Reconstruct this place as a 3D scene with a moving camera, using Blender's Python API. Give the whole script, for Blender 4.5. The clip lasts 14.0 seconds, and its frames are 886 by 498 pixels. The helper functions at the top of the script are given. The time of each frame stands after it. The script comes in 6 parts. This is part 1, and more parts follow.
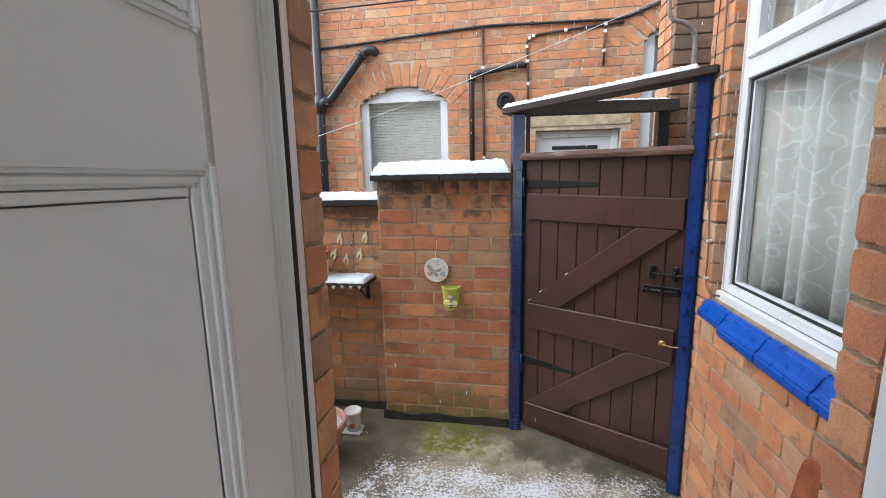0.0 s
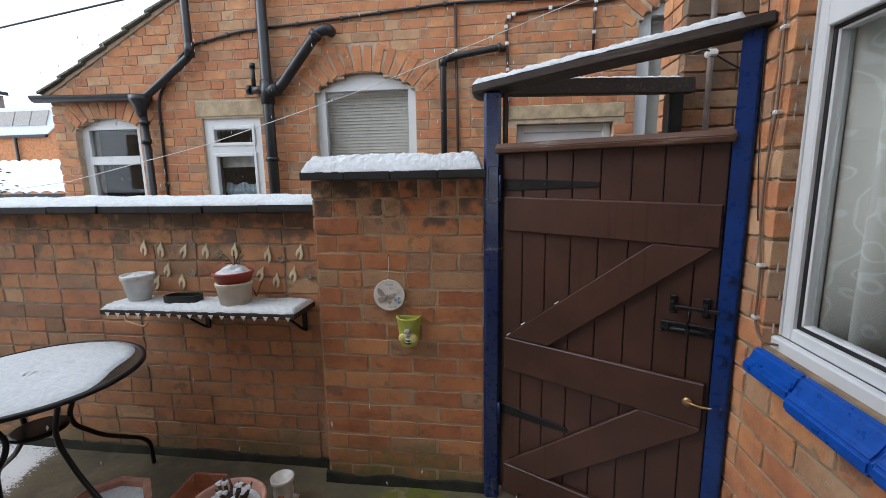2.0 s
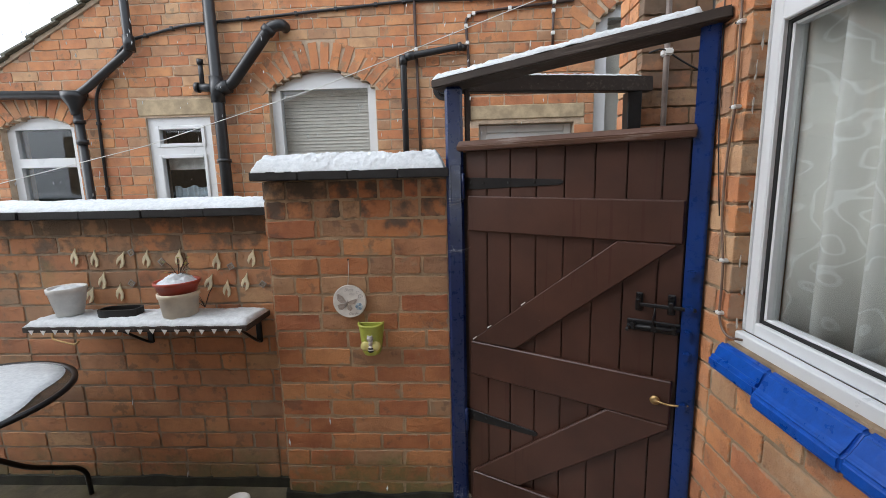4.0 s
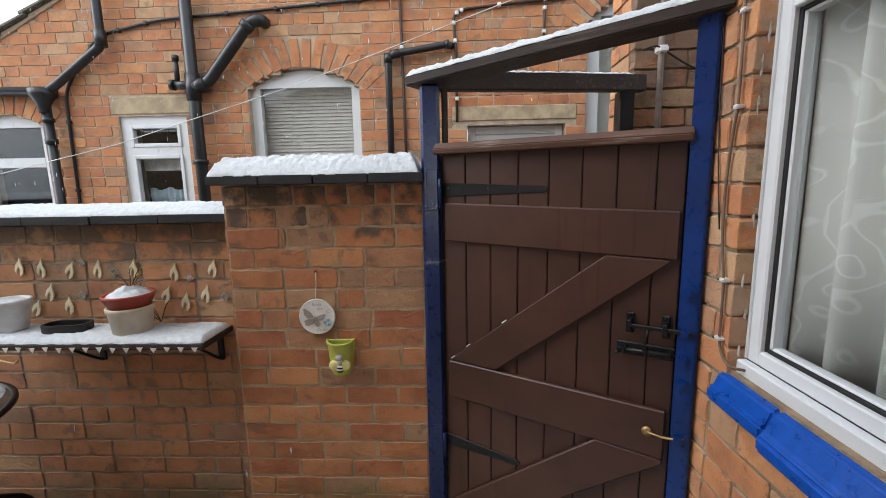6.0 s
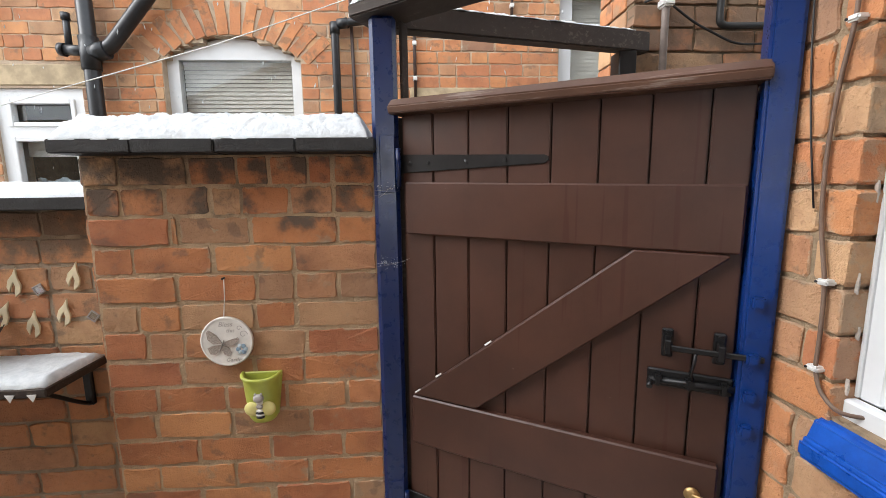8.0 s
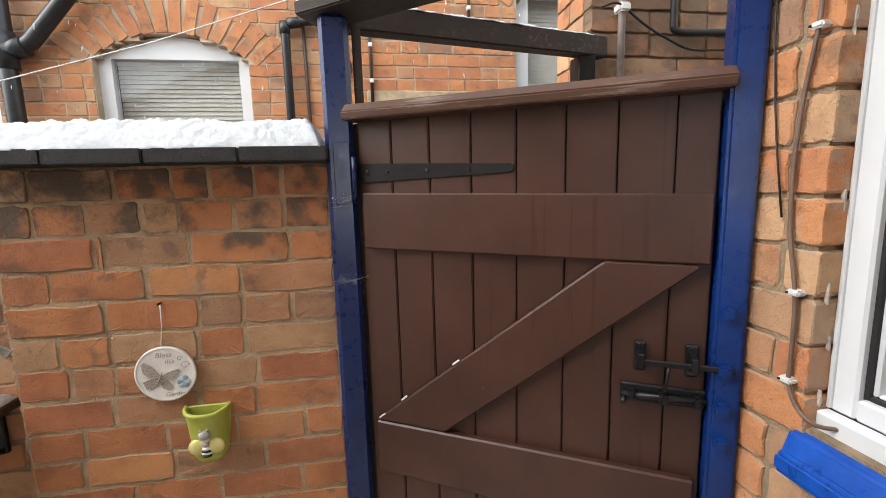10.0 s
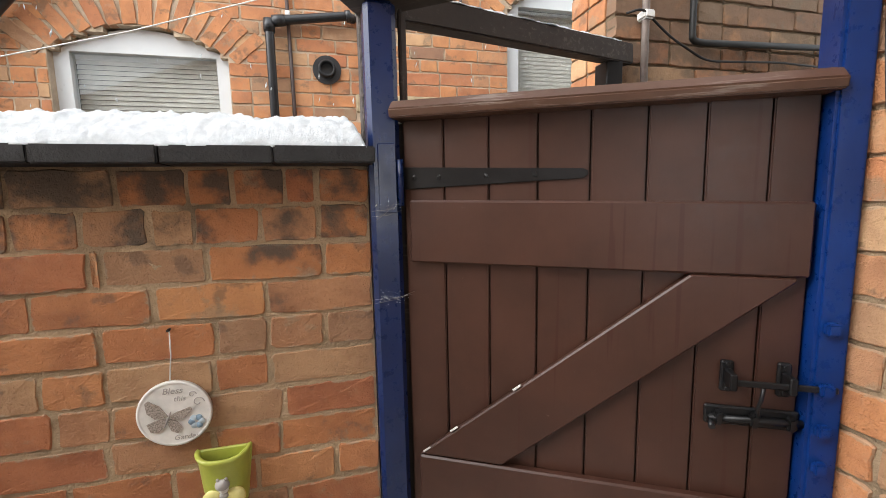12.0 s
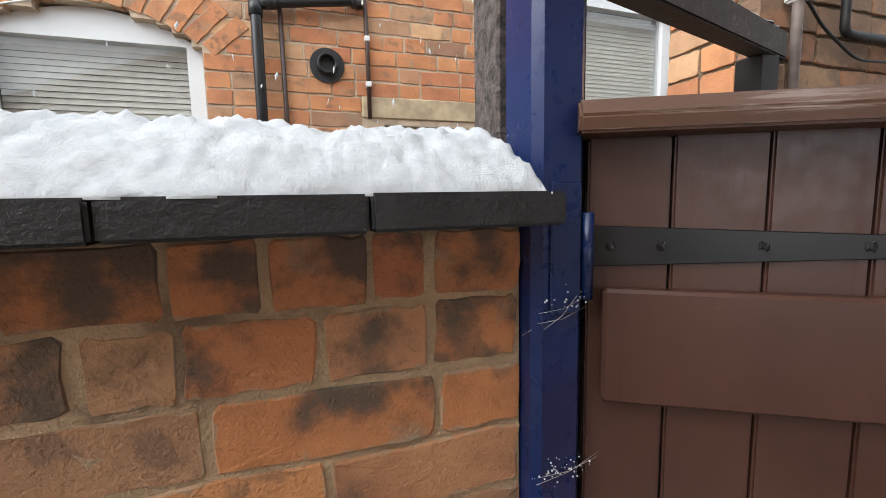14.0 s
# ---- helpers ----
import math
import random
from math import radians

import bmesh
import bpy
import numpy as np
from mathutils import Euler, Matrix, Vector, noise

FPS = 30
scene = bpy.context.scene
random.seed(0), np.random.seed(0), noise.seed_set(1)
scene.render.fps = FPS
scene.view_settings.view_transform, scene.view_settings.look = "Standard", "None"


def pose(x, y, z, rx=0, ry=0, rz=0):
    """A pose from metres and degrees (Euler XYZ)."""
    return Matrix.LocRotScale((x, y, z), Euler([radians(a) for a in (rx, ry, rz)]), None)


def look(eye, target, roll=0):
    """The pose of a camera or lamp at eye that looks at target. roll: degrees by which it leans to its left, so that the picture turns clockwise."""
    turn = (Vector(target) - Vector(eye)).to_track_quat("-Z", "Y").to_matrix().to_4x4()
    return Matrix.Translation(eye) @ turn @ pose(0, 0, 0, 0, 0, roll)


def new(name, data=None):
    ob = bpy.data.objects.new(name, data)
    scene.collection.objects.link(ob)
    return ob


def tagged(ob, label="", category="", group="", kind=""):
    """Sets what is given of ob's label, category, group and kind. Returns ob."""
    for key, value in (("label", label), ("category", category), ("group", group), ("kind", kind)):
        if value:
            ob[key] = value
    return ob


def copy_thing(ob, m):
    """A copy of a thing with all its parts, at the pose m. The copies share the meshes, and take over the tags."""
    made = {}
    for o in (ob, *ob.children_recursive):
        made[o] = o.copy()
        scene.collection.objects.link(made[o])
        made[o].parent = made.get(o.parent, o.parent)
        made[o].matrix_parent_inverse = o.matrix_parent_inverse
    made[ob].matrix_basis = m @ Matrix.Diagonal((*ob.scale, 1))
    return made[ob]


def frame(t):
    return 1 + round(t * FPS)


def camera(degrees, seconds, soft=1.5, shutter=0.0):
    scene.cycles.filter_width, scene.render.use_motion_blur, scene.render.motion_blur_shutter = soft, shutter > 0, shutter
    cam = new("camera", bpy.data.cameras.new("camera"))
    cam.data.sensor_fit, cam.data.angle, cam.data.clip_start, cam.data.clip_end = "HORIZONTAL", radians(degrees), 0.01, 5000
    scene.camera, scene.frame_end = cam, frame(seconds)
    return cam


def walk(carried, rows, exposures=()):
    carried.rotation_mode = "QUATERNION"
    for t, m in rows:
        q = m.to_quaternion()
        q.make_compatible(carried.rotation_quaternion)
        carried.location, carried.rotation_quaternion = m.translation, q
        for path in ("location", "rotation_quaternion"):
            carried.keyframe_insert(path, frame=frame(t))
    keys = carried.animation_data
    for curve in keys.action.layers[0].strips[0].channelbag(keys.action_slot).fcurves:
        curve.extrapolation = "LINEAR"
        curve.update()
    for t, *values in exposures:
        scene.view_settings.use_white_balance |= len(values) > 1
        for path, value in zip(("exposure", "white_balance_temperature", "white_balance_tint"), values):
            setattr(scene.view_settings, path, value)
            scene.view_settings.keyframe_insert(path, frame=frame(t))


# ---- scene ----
cam = camera(93.1, 14.0, soft=0.75)
PATH = [
    (0, (-0.113, 0.063, 1.44), (-0.446, 2.007, 1.112), -1.0),
    (0.5, (-0.058, 0.247, 1.454), (-0.415, 2.188, 1.127), -1.2),
    (1, (-0.065, 0.427, 1.451), (-0.441, 2.364, 1.123), -1.2),
    (1.5, (-0.08, 0.564, 1.441), (-0.434, 2.506, 1.116), -1.1),
    (2, (-0.076, 0.619, 1.426), (-0.332, 2.577, 1.104), -0.9),
    (2.5, (-0.073, 0.647, 1.42), (-0.262, 2.612, 1.101), -1.1),
    (3, (-0.1, 0.666, 1.408), (-0.243, 2.636, 1.091), -1.3),
    (5.5, (-0.008, 0.781, 1.425), (-0.085, 2.755, 1.116), -1.3),
    (6, (0.001, 0.834, 1.427), (-0.075, 2.809, 1.119), -1.1),
    (6.5, (0.041, 0.85, 1.4), (-0.036, 2.825, 1.094), -1.0),
    (7, (0.057, 1.003, 1.348), (-0.027, 2.978, 1.047), -1.1),
    (7.5, (0.002, 1.169, 1.329), (-0.011, 3.148, 1.034), -0.8),
    (8, (-0.025, 1.232, 1.344), (0.107, 3.206, 1.05), -0.7),
    (8.5, (-0.022, 1.24, 1.362), (0.206, 3.206, 1.072), -0.9),
    (8.7, (-0.004, 1.242, 1.367), (0.24, 3.205, 1.075), -1.0),
    (10.8, (-0.064, 1.343, 1.356), (0.32, 3.288, 1.087), -1.4),
    (11, (-0.1, 1.351, 1.351), (0.311, 3.292, 1.096), -1.3),
    (11.5, (-0.161, 1.372, 1.358), (0.289, 3.305, 1.108), -1.3),
    (12, (-0.21, 1.442, 1.363), (0.285, 3.365, 1.116), -1.2),
    (12.5, (-0.233, 1.591, 1.398), (0.294, 3.505, 1.155), -1.3),
    (13, (-0.277, 1.705, 1.416), (0.285, 3.61, 1.177), -1.2),
    (13.5, (-0.375, 1.833, 1.429), (0.217, 3.729, 1.195), -1.1),
    (14, (-0.375, 1.966, 1.46), (0.261, 3.849, 1.237), -1.1),
]
walk(cam, [(t, look(eye, target, roll)) for t, eye, target, roll in PATH],
     exposures=[(0, 1.68, 5850, 10), (0.6, 1.5, 5850, 10), (1.0, 1.32, 5900, 10), (1.6, 0.84, 5950, 10), (2.2, 0.92, 5950, 10), (3, 1.08, 6100, 10), (6.5, 1.16, 6200, 10), (7.5, 1.62, 6350, 10), (8.5, 1.7, 6400, 10), (11, 1.68, 6550, 10), (12, 1.7, 6550, 10), (12.6, 1.84, 6550, 10), (13.5, 1.8, 6500, 10), (14, 1.58, 6350, 10)])

# ---- world and light: overcast, falling snow ----
world = bpy.data.worlds.new("overcast")
world.use_nodes = True
scene.world = world
wt = world.node_tree
sky = wt.nodes.new("ShaderNodeTexSky")
sky.sky_type, sky.sun_disc = "NISHITA", False
sky.sun_elevation, sky.sun_rotation = radians(39), radians(250)
sky.air_density, sky.dust_density = 1.0, 6.0
grey = wt.nodes.new("ShaderNodeHueSaturation")
grey.inputs["Saturation"].default_value = 0.12
wt.links.new(sky.outputs["Color"], grey.inputs["Color"])
cloud = wt.nodes.new("ShaderNodeMix")   # an even sheet of cloud over the sky
cloud.data_type = "RGBA"
cloud.inputs[0].default_value = 0.75
cloud.inputs[7].default_value = (5.2, 5.5, 5.85, 1)
wt.links.new(grey.outputs["Color"], cloud.inputs[6])
wt.links.new(cloud.outputs[2], wt.nodes["Background"].inputs["Color"])
wt.nodes["Background"].inputs["Strength"].default_value = 0.15
sun = new("sun", bpy.data.lights.new("sun", "SUN"))
sun.data.energy, sun.data.angle, sun.data.color = 0.65, radians(60), (1.0, 0.97, 0.94)
sun.matrix_world = look((0, 0, 0), (0.75, 0.28, -0.65))

# added fill lamp at an assumed, unseen back-room window; brightens the door leaf
lamp = new("kitchen_fill", bpy.data.lights.new("kitchen_fill", "AREA"))
lamp.data.shape, lamp.data.size, lamp.data.size_y, lamp.data.energy = "RECTANGLE", 1.45, 1.1, 7.5
lamp.matrix_world = look((0, -2.42, 1.52), (0, 0, 1.4))

# ---- materials ----


class Tree:
    """A small helper that wires one material."""

    def __init__(self, name, rough=0.6, metal=0.0):
        self.mat = bpy.data.materials.new(name)
        self.mat.use_nodes = True
        self.nt = self.mat.node_tree
        self.bsdf = self.nt.nodes["Principled BSDF"]
        self.bsdf.inputs["Roughness"].default_value = rough
        self.bsdf.inputs["Metallic"].default_value = metal

    def node(self, kind, **values):
        n = self.nt.nodes.new(kind)
        for key, value in values.items():
            n.inputs[key.replace("_", " ")].default_value = value
        return n

    def link(self, a, b):
        self.nt.links.new(a, b)

    def noise(self, scale, detail=4.0, rough=0.55, vec=None):
        n = self.node("ShaderNodeTexNoise", Scale=scale, Detail=detail, Roughness=rough)
        if vec is not None:
            self.link(vec, n.inputs["Vector"])
        return n.outputs["Fac"]

    def ramp(self, fac, stops):
        n = self.nt.nodes.new("ShaderNodeValToRGB")
        el = n.color_ramp.elements
        while len(el) < len(stops):
            el.new(0.5)
        for e, (pos, col) in zip(el, stops):
            e.position = pos
            e.color = (col, col, col, 1) if isinstance(col, (int, float)) else (*col, 1)
        self.link(fac, n.inputs["Fac"])
        return n.outputs["Color"]

    def mix(self, fac, a, b, blend="MIX"):
        n = self.nt.nodes.new("ShaderNodeMix")
        n.data_type, n.blend_type = "RGBA", blend
        for sock, val in ((n.inputs[0], fac), (n.inputs[6], a), (n.inputs[7], b)):
            if isinstance(val, (int, float)):
                sock.default_value = val if sock.type == "VALUE" else (val, val, val, 1)
            elif isinstance(val, tuple):
                sock.default_value = (*val, 1)
            else:
                self.link(val, sock)
        return n.outputs[2]

    def math(self, op, a, b=0.0):
        n = self.nt.nodes.new("ShaderNodeMath")
        n.operation = op
        for sock, val in zip(n.inputs, (a, b)):
            if isinstance(val, (int, float)):
                sock.default_value = val
            else:
                self.link(val, sock)
        return n.outputs[0]

    def smooth(self, value, lo, hi):
        n = self.nt.nodes.new("ShaderNodeMapRange")
        n.interpolation_type = "SMOOTHSTEP"
        self.link(value, n.inputs["Value"])
        n.inputs["From Min"].default_value, n.inputs["From Max"].default_value = lo, hi
        return n.outputs["Result"]

    def position(self):
        return self.nt.nodes.new("ShaderNodeNewGeometry").outputs["Position"]

    def height(self):
        n = self.nt.nodes.new("ShaderNodeSeparateXYZ")
        self.link(self.position(), n.inputs[0])
        return n.outputs["Z"]

    def colour(self, c):
        self.link(c, self.bsdf.inputs["Base Color"])

    def rough(self, r):
        self.link(r, self.bsdf.inputs["Roughness"])

    def bump(self, h, strength=0.3, distance=0.004):
        n = self.node("ShaderNodeBump", Strength=strength, Distance=distance)
        self.link(h, n.inputs["Height"])
        self.link(n.outputs["Normal"], self.bsdf.inputs["Normal"])


def plain(name, base, rough=0.5, metal=0.0, vary=0.15, scale=18.0, bump=0.15, fine=160.0, distance=0.001):
    """Paint, plastic, metal or timber with soft patches and a fine grain."""
    t = Tree(name, rough, metal)
    p = t.position()
    big, small = t.noise(scale, 5, 0.6, p), t.noise(fine, 3, 0.6, p)
    dark = tuple(c * (1 - vary) for c in base)
    light = tuple(min(1, c * (1 + vary)) for c in base)
    t.colour(t.mix(t.smooth(big, 0.3, 0.7), dark, light))
    t.rough(t.math("ADD", t.math("MULTIPLY", big, 0.25), rough - 0.12))
    t.bump(t.math("ADD", t.math("MULTIPLY", small, 0.5), big), bump, distance)
    return t.mat


def brick_material(name, island=False, soot_or_shade=0.0, soot_at=1.2, moss=0.0, moss_at=0.2, pale=0.0, deep=0.0, damp=0.0, algae=0.0, smear=0.0, pointing=(0.40, 0.30, 0.20), dun=0.12):
    t = Tree(name, 0.85)
    if island:
        rnd = t.nt.nodes.new("ShaderNodeNewGeometry").outputs["Random Per Island"]
    else:
        rnd = t.nt.nodes.new("ShaderNodeObjectInfo").outputs["Random"]
    p = t.position()
    shift = t.nt.nodes.new("ShaderNodeVectorMath")
    shift.operation = "ADD"
    comb = t.nt.nodes.new("ShaderNodeCombineXYZ")
    t.link(t.math("MULTIPLY", rnd, 37.0), comb.inputs[0])
    t.link(t.math("MULTIPLY", rnd, 11.0), comb.inputs[2])
    t.link(p, shift.inputs[0])
    t.link(comb.outputs[0], shift.inputs[1])
    q = shift.outputs[0]
    k = 1 - deep
    col = t.ramp(rnd, [(0.0, (0.40 * k, 0.140 * k, 0.046 * k)), (0.2, (0.47 * k, 0.178 * k, 0.056 * k)), (0.4, (0.38 * k, 0.118 * k, 0.042 * k)),
                       (0.55, (0.52 * k, 0.222 * k, 0.078 * k)), (0.72, (0.42 * k, 0.19 * k, 0.085 * k)), (0.84, (0.33 * k, 0.17 * k, 0.085 * k)),
                       (0.93, (0.48 * k, 0.28 * k, 0.14 * k)), (1.0, (0.21 * k, 0.09 * k, 0.05 * k))])
    big, mid, fine = t.noise(9, 4, 0.6, q), t.noise(38, 5, 0.65, q), t.noise(260, 3, 0.6, q)
    col = t.mix(t.smooth(big, 0.35, 0.75), col, t.mix(1.0, col, (0.66, 0.56, 0.52), "MULTIPLY"))
    col = t.mix(t.math("MULTIPLY", t.smooth(mid, 0.52, 0.75), 0.35), col, (0.42, 0.20, 0.10))
    col = t.mix(t.math("MULTIPLY", t.smooth(t.noise(11, 6, 0.6, q), 0.58, 0.66), 0.55), col, (0.09, 0.05, 0.035))
    col = t.mix(t.math("MULTIPLY", t.smooth(fine, 0.58, 0.75), 0.25), col, (0.12, 0.05, 0.03))
    if pale:
        col = t.mix(t.math("MULTIPLY", t.smooth(t.noise(5, 6, 0.7, p), 0.55, 0.78), pale), col, (0.60, 0.42, 0.27))
    stain = t.math("MULTIPLY", t.smooth(t.noise(6.5, 7, 0.65, q), 0.60, 0.66), 0.55)
    col = t.mix(stain, col, (0.30, 0.215, 0.135))
    if smear and not island:   # old pointing dragged over the edges of the brick
        gen = t.nt.nodes.new("ShaderNodeTexCoord").outputs["Generated"]
        g = t.nt.nodes.new("ShaderNodeSeparateXYZ")
        t.link(gen, g.inputs[0])
        ex = t.math("MULTIPLY", t.math("MINIMUM", g.outputs["X"], t.math("SUBTRACT", 1.0, g.outputs["X"])), 0.19)
        ez = t.math("MULTIPLY", t.math("MINIMUM", g.outputs["Z"], t.math("SUBTRACT", 1.0, g.outputs["Z"])), 0.072)
        edge = t.math("ADD", t.math("MINIMUM", ex, ez), t.math("MULTIPLY", t.math("SUBTRACT", t.noise(26, 6, 0.7, q), 0.5), -0.036))
        col = t.mix(t.math("MULTIPLY", t.smooth(edge, 0.0050, 0.0005), smear), col, t.mix(t.noise(30, 4, 0.6, p), tuple(c * 0.7 for c in pointing), pointing))
    h = t.height()
    # soot on the garden walls; on the pier, shade put into the colour
    if soot_or_shade:
        edge = t.math("ADD", h, t.math("MULTIPLY", t.math("SUBTRACT", t.noise(9, 5, 0.6, q), 0.5), 1.1))
        col = t.mix(t.math("MULTIPLY", t.smooth(edge, soot_at, soot_at + 0.19), soot_or_shade), col, (0.048, 0.036, 0.029))
    if damp:
        col = t.mix(t.math("MULTIPLY", t.smooth(t.noise(2.3, 4, 0.6, p), 0.42, 0.62), damp), col, (0.13, 0.055, 0.032))
    if algae:
        col = t.mix(t.math("MULTIPLY", t.smooth(t.noise(1.3, 5, 0.65, p), 0.54, 0.68), algae), col, (0.20, 0.19, 0.05))
    if moss:
        edge = t.math("SUBTRACT", t.math("MULTIPLY", t.noise(6, 5, 0.7, p), 0.5), h)
        col = t.mix(t.math("MULTIPLY", t.smooth(edge, 0.25 - moss_at, 0.42 - moss_at), moss), col, (0.10, 0.115, 0.03))
    t.colour(t.mix(dun, col, (0.31, 0.265, 0.19)))
    pits = t.smooth(t.noise(120, 3, 0.6, q), 0.68, 0.60)
    t.bump(t.math("ADD", t.math("ADD", t.math("MULTIPLY", fine, 0.5), mid), t.math("MULTIPLY", pits, 0.35)), 0.8, 0.006)
    return t.mat


def mortar_material(name, base, dark=0.5, soot_at=0.0):
    t = Tree(name, 0.95)
    p = t.position()
    a, b = t.noise(12, 5, 0.65, p), t.noise(220, 4, 0.6, p)
    col = t.mix(t.smooth(a, 0.3, 0.7), tuple(c * dark for c in base), base)
    if soot_at:
        edge = t.math("ADD", t.height(), t.math("MULTIPLY", t.math("SUBTRACT", t.noise(9, 5, 0.6, p), 0.5), 0.9))
        col = t.mix(t.math("MULTIPLY", t.smooth(edge, soot_at, soot_at + 0.12), 0.5), col, (0.06, 0.045, 0.035))
    t.colour(col)
    t.bump(t.math("ADD", t.math("ADD", t.noise(60, 5, 0.7, p), a), b), 0.9, 0.006)
    return t.mat


def snow_material(name, grit=0.0):
    t = Tree(name, 0.65)
    p = t.position()
    a, b = t.noise(55, 4, 0.6, p), t.noise(420, 4, 0.75, p)
    c = t.mix(t.smooth(a, 0.3, 0.7), (0.62, 0.665, 0.695), (0.76, 0.80, 0.825))
    if grit:
        c = t.mix(t.math("MULTIPLY", t.smooth(t.noise(90, 5, 0.8, p), 0.6, 0.7), grit), c, (0.25, 0.2, 0.16))
    t.colour(c)
    t.bump(t.math("ADD", t.noise(330, 5, 0.8, p), t.math("MULTIPLY", t.noise(110, 4, 0.7, p), 0.6)), 0.9, 0.0045)
    return t.mat


def ground_material():
    t = Tree("wet_concrete", 0.5)
    p = t.position()
    big, mid, fine = t.noise(1.6, 5, 0.6, p), t.noise(9, 6, 0.7, p), t.noise(120, 4, 0.7, p)
    col = t.mix(t.smooth(big, 0.35, 0.65), (0.055, 0.050, 0.036), (0.15, 0.13, 0.085))
    col = t.mix(t.math("MULTIPLY", t.smooth(mid, 0.45, 0.7), 0.5), col, (0.25, 0.21, 0.14))
    col = t.mix(t.math("MULTIPLY", t.smooth(t.noise(4.2, 5, 0.7, p), 0.53, 0.68), 0.6), col, (0.10, 0.10, 0.035))
    sep = t.nt.nodes.new("ShaderNodeSeparateXYZ")
    t.link(p, sep.inputs[0])
    # a newer, paler patch of concrete between door and gate
    wob = t.math("MULTIPLY", t.math("SUBTRACT", t.noise(3.5, 5, 0.65, p), 0.5), 0.9)
    patch = t.math("MULTIPLY", t.smooth(t.math("ADD", sep.outputs["X"], wob), -0.72, -0.5), t.smooth(t.math("ADD", t.math("ADD", sep.outputs["Y"], wob), t.math("MULTIPLY", sep.outputs["X"], 0.45)), 2.22, 2.02))
    beige = t.mix(t.smooth(mid, 0.35, 0.65), (0.27, 0.23, 0.16), (0.44, 0.38, 0.27))
    beige = t.mix(t.math("MULTIPLY", t.smooth(t.noise(7, 5, 0.7, p), 0.52, 0.66), 0.7), beige, (0.17, 0.17, 0.06))
    col = t.mix(patch, col, beige)
    verdure = t.math("MULTIPLY", t.smooth(t.math("ADD", sep.outputs["Y"], t.math("MULTIPLY", wob, 0.6)), 2.02, 2.14), t.math("MULTIPLY", t.smooth(sep.outputs["X"], -0.72, -0.55), t.smooth(sep.outputs["X"], -0.12, -0.34)))
    col = t.mix(t.math("MULTIPLY", verdure, t.smooth(t.noise(22, 5, 0.7, p), 0.42, 0.56)), col, (0.15, 0.16, 0.02))
    # sleet lying in the middle of the yard, away from the walls
    near = t.math("MULTIPLY", t.smooth(sep.outputs["Y"], 2.2, 1.9), t.smooth(sep.outputs["X"], -1.05, -0.75))
    far = t.smooth(t.math("ADD", sep.outputs["X"], t.math("MULTIPLY", sep.outputs["Y"], 0.35)), -1.55, -1.75)
    lying = t.math("MAXIMUM", t.math("MULTIPLY", near, 0.7), far)
    grains = t.noise(75, 4, 0.75, p)
    mask = t.smooth(t.math("ADD", t.math("ADD", grains, t.math("MULTIPLY", t.noise(5, 4, 0.6, p), 0.5)), t.math("MULTIPLY", lying, 0.42)), 0.98, 1.10)
    mask = t.math("MULTIPLY", mask, t.smooth(lying, 0.1, 0.4))
    col = t.mix(mask, col, (0.78, 0.80, 0.82))
    t.colour(col)
    t.rough(t.math("ADD", t.math("MULTIPLY", mid, 0.5), 0.2))
    t.bump(t.math("ADD", t.math("ADD", mid, t.math("MULTIPLY", fine, 0.3)), mask), 0.5, 0.006)
    return t.mat


def timber_paint(name, base, rough=0.42, drips=0.0, worn=0.0):
    """Old gloss paint over planed timber: fine vertical grain, scuffs."""
    t = Tree(name, rough)
    p = t.position()
    mp = t.node("ShaderNodeMapping")
    mp.inputs["Scale"].default_value = (60, 60, 3)
    t.link(p, mp.inputs["Vector"])
    grain = t.noise(4, 4, 0.6, mp.outputs[0])
    big, mid = t.noise(4, 5, 0.6, p), t.noise(45, 5, 0.7, p)
    col = t.mix(t.smooth(big, 0.3, 0.7), tuple(c * 0.78 for c in base), tuple(c * 1.2 for c in base))
    col = t.mix(t.math("MULTIPLY", t.smooth(grain, 0.5, 0.8), 0.13), col, tuple(c * 0.55 for c in base))
    col = t.mix(t.math("MULTIPLY", t.smooth(mid, 0.70, 0.78), 0.35), col, (0.30, 0.25, 0.22))
    if drips:
        m2 = t.node("ShaderNodeMapping")
        m2.inputs["Scale"].default_value = (34, 34, 1.2)
        t.link(p, m2.inputs["Vector"])
        col = t.mix(t.math("MULTIPLY", t.smooth(t.noise(1.0, 3, 0.5, m2.outputs[0]), 0.63, 0.67), drips), col, (0.045, 0.011, 0.006))
    if worn:   # scraped streaks of bare grey wood along the timber
        turn = t.node("ShaderNodeMapping")
        turn.inputs["Rotation"].default_value = (0, 0, radians(29.7))
        t.link(p, turn.inputs["Vector"])
        m3 = t.node("ShaderNodeMapping")
        m3.inputs["Scale"].default_value = (5, 85, 85)
        t.link(turn.outputs[0], m3.inputs["Vector"])
        scrape = t.smooth(t.math("ADD", t.noise(1.0, 5, 0.7, m3.outputs[0]), t.math("MULTIPLY", t.math("SUBTRACT", big, 0.5), 0.5)), 0.55, 0.66)
        col = t.mix(t.math("MULTIPLY", scrape, worn * 0.55), col, (0.26, 0.215, 0.185))
    t.colour(col)
    t.rough(t.math("ADD", t.math("MULTIPLY", mid, 0.35), rough - 0.17))
    t.bump(t.math("ADD", grain, t.math("MULTIPLY", mid, 0.8)), 0.14, 0.001)
    return t.mat


def glass_material(name, tint=(0.9, 0.93, 0.93)):
    t = Tree(name, 0.02)
    t.colour(t.mix(0.5, tint, tint))
    t.bsdf.inputs["Transmission Weight"].default_value = 1.0
    t.bsdf.inputs["IOR"].default_value = 1.45
    return t.mat


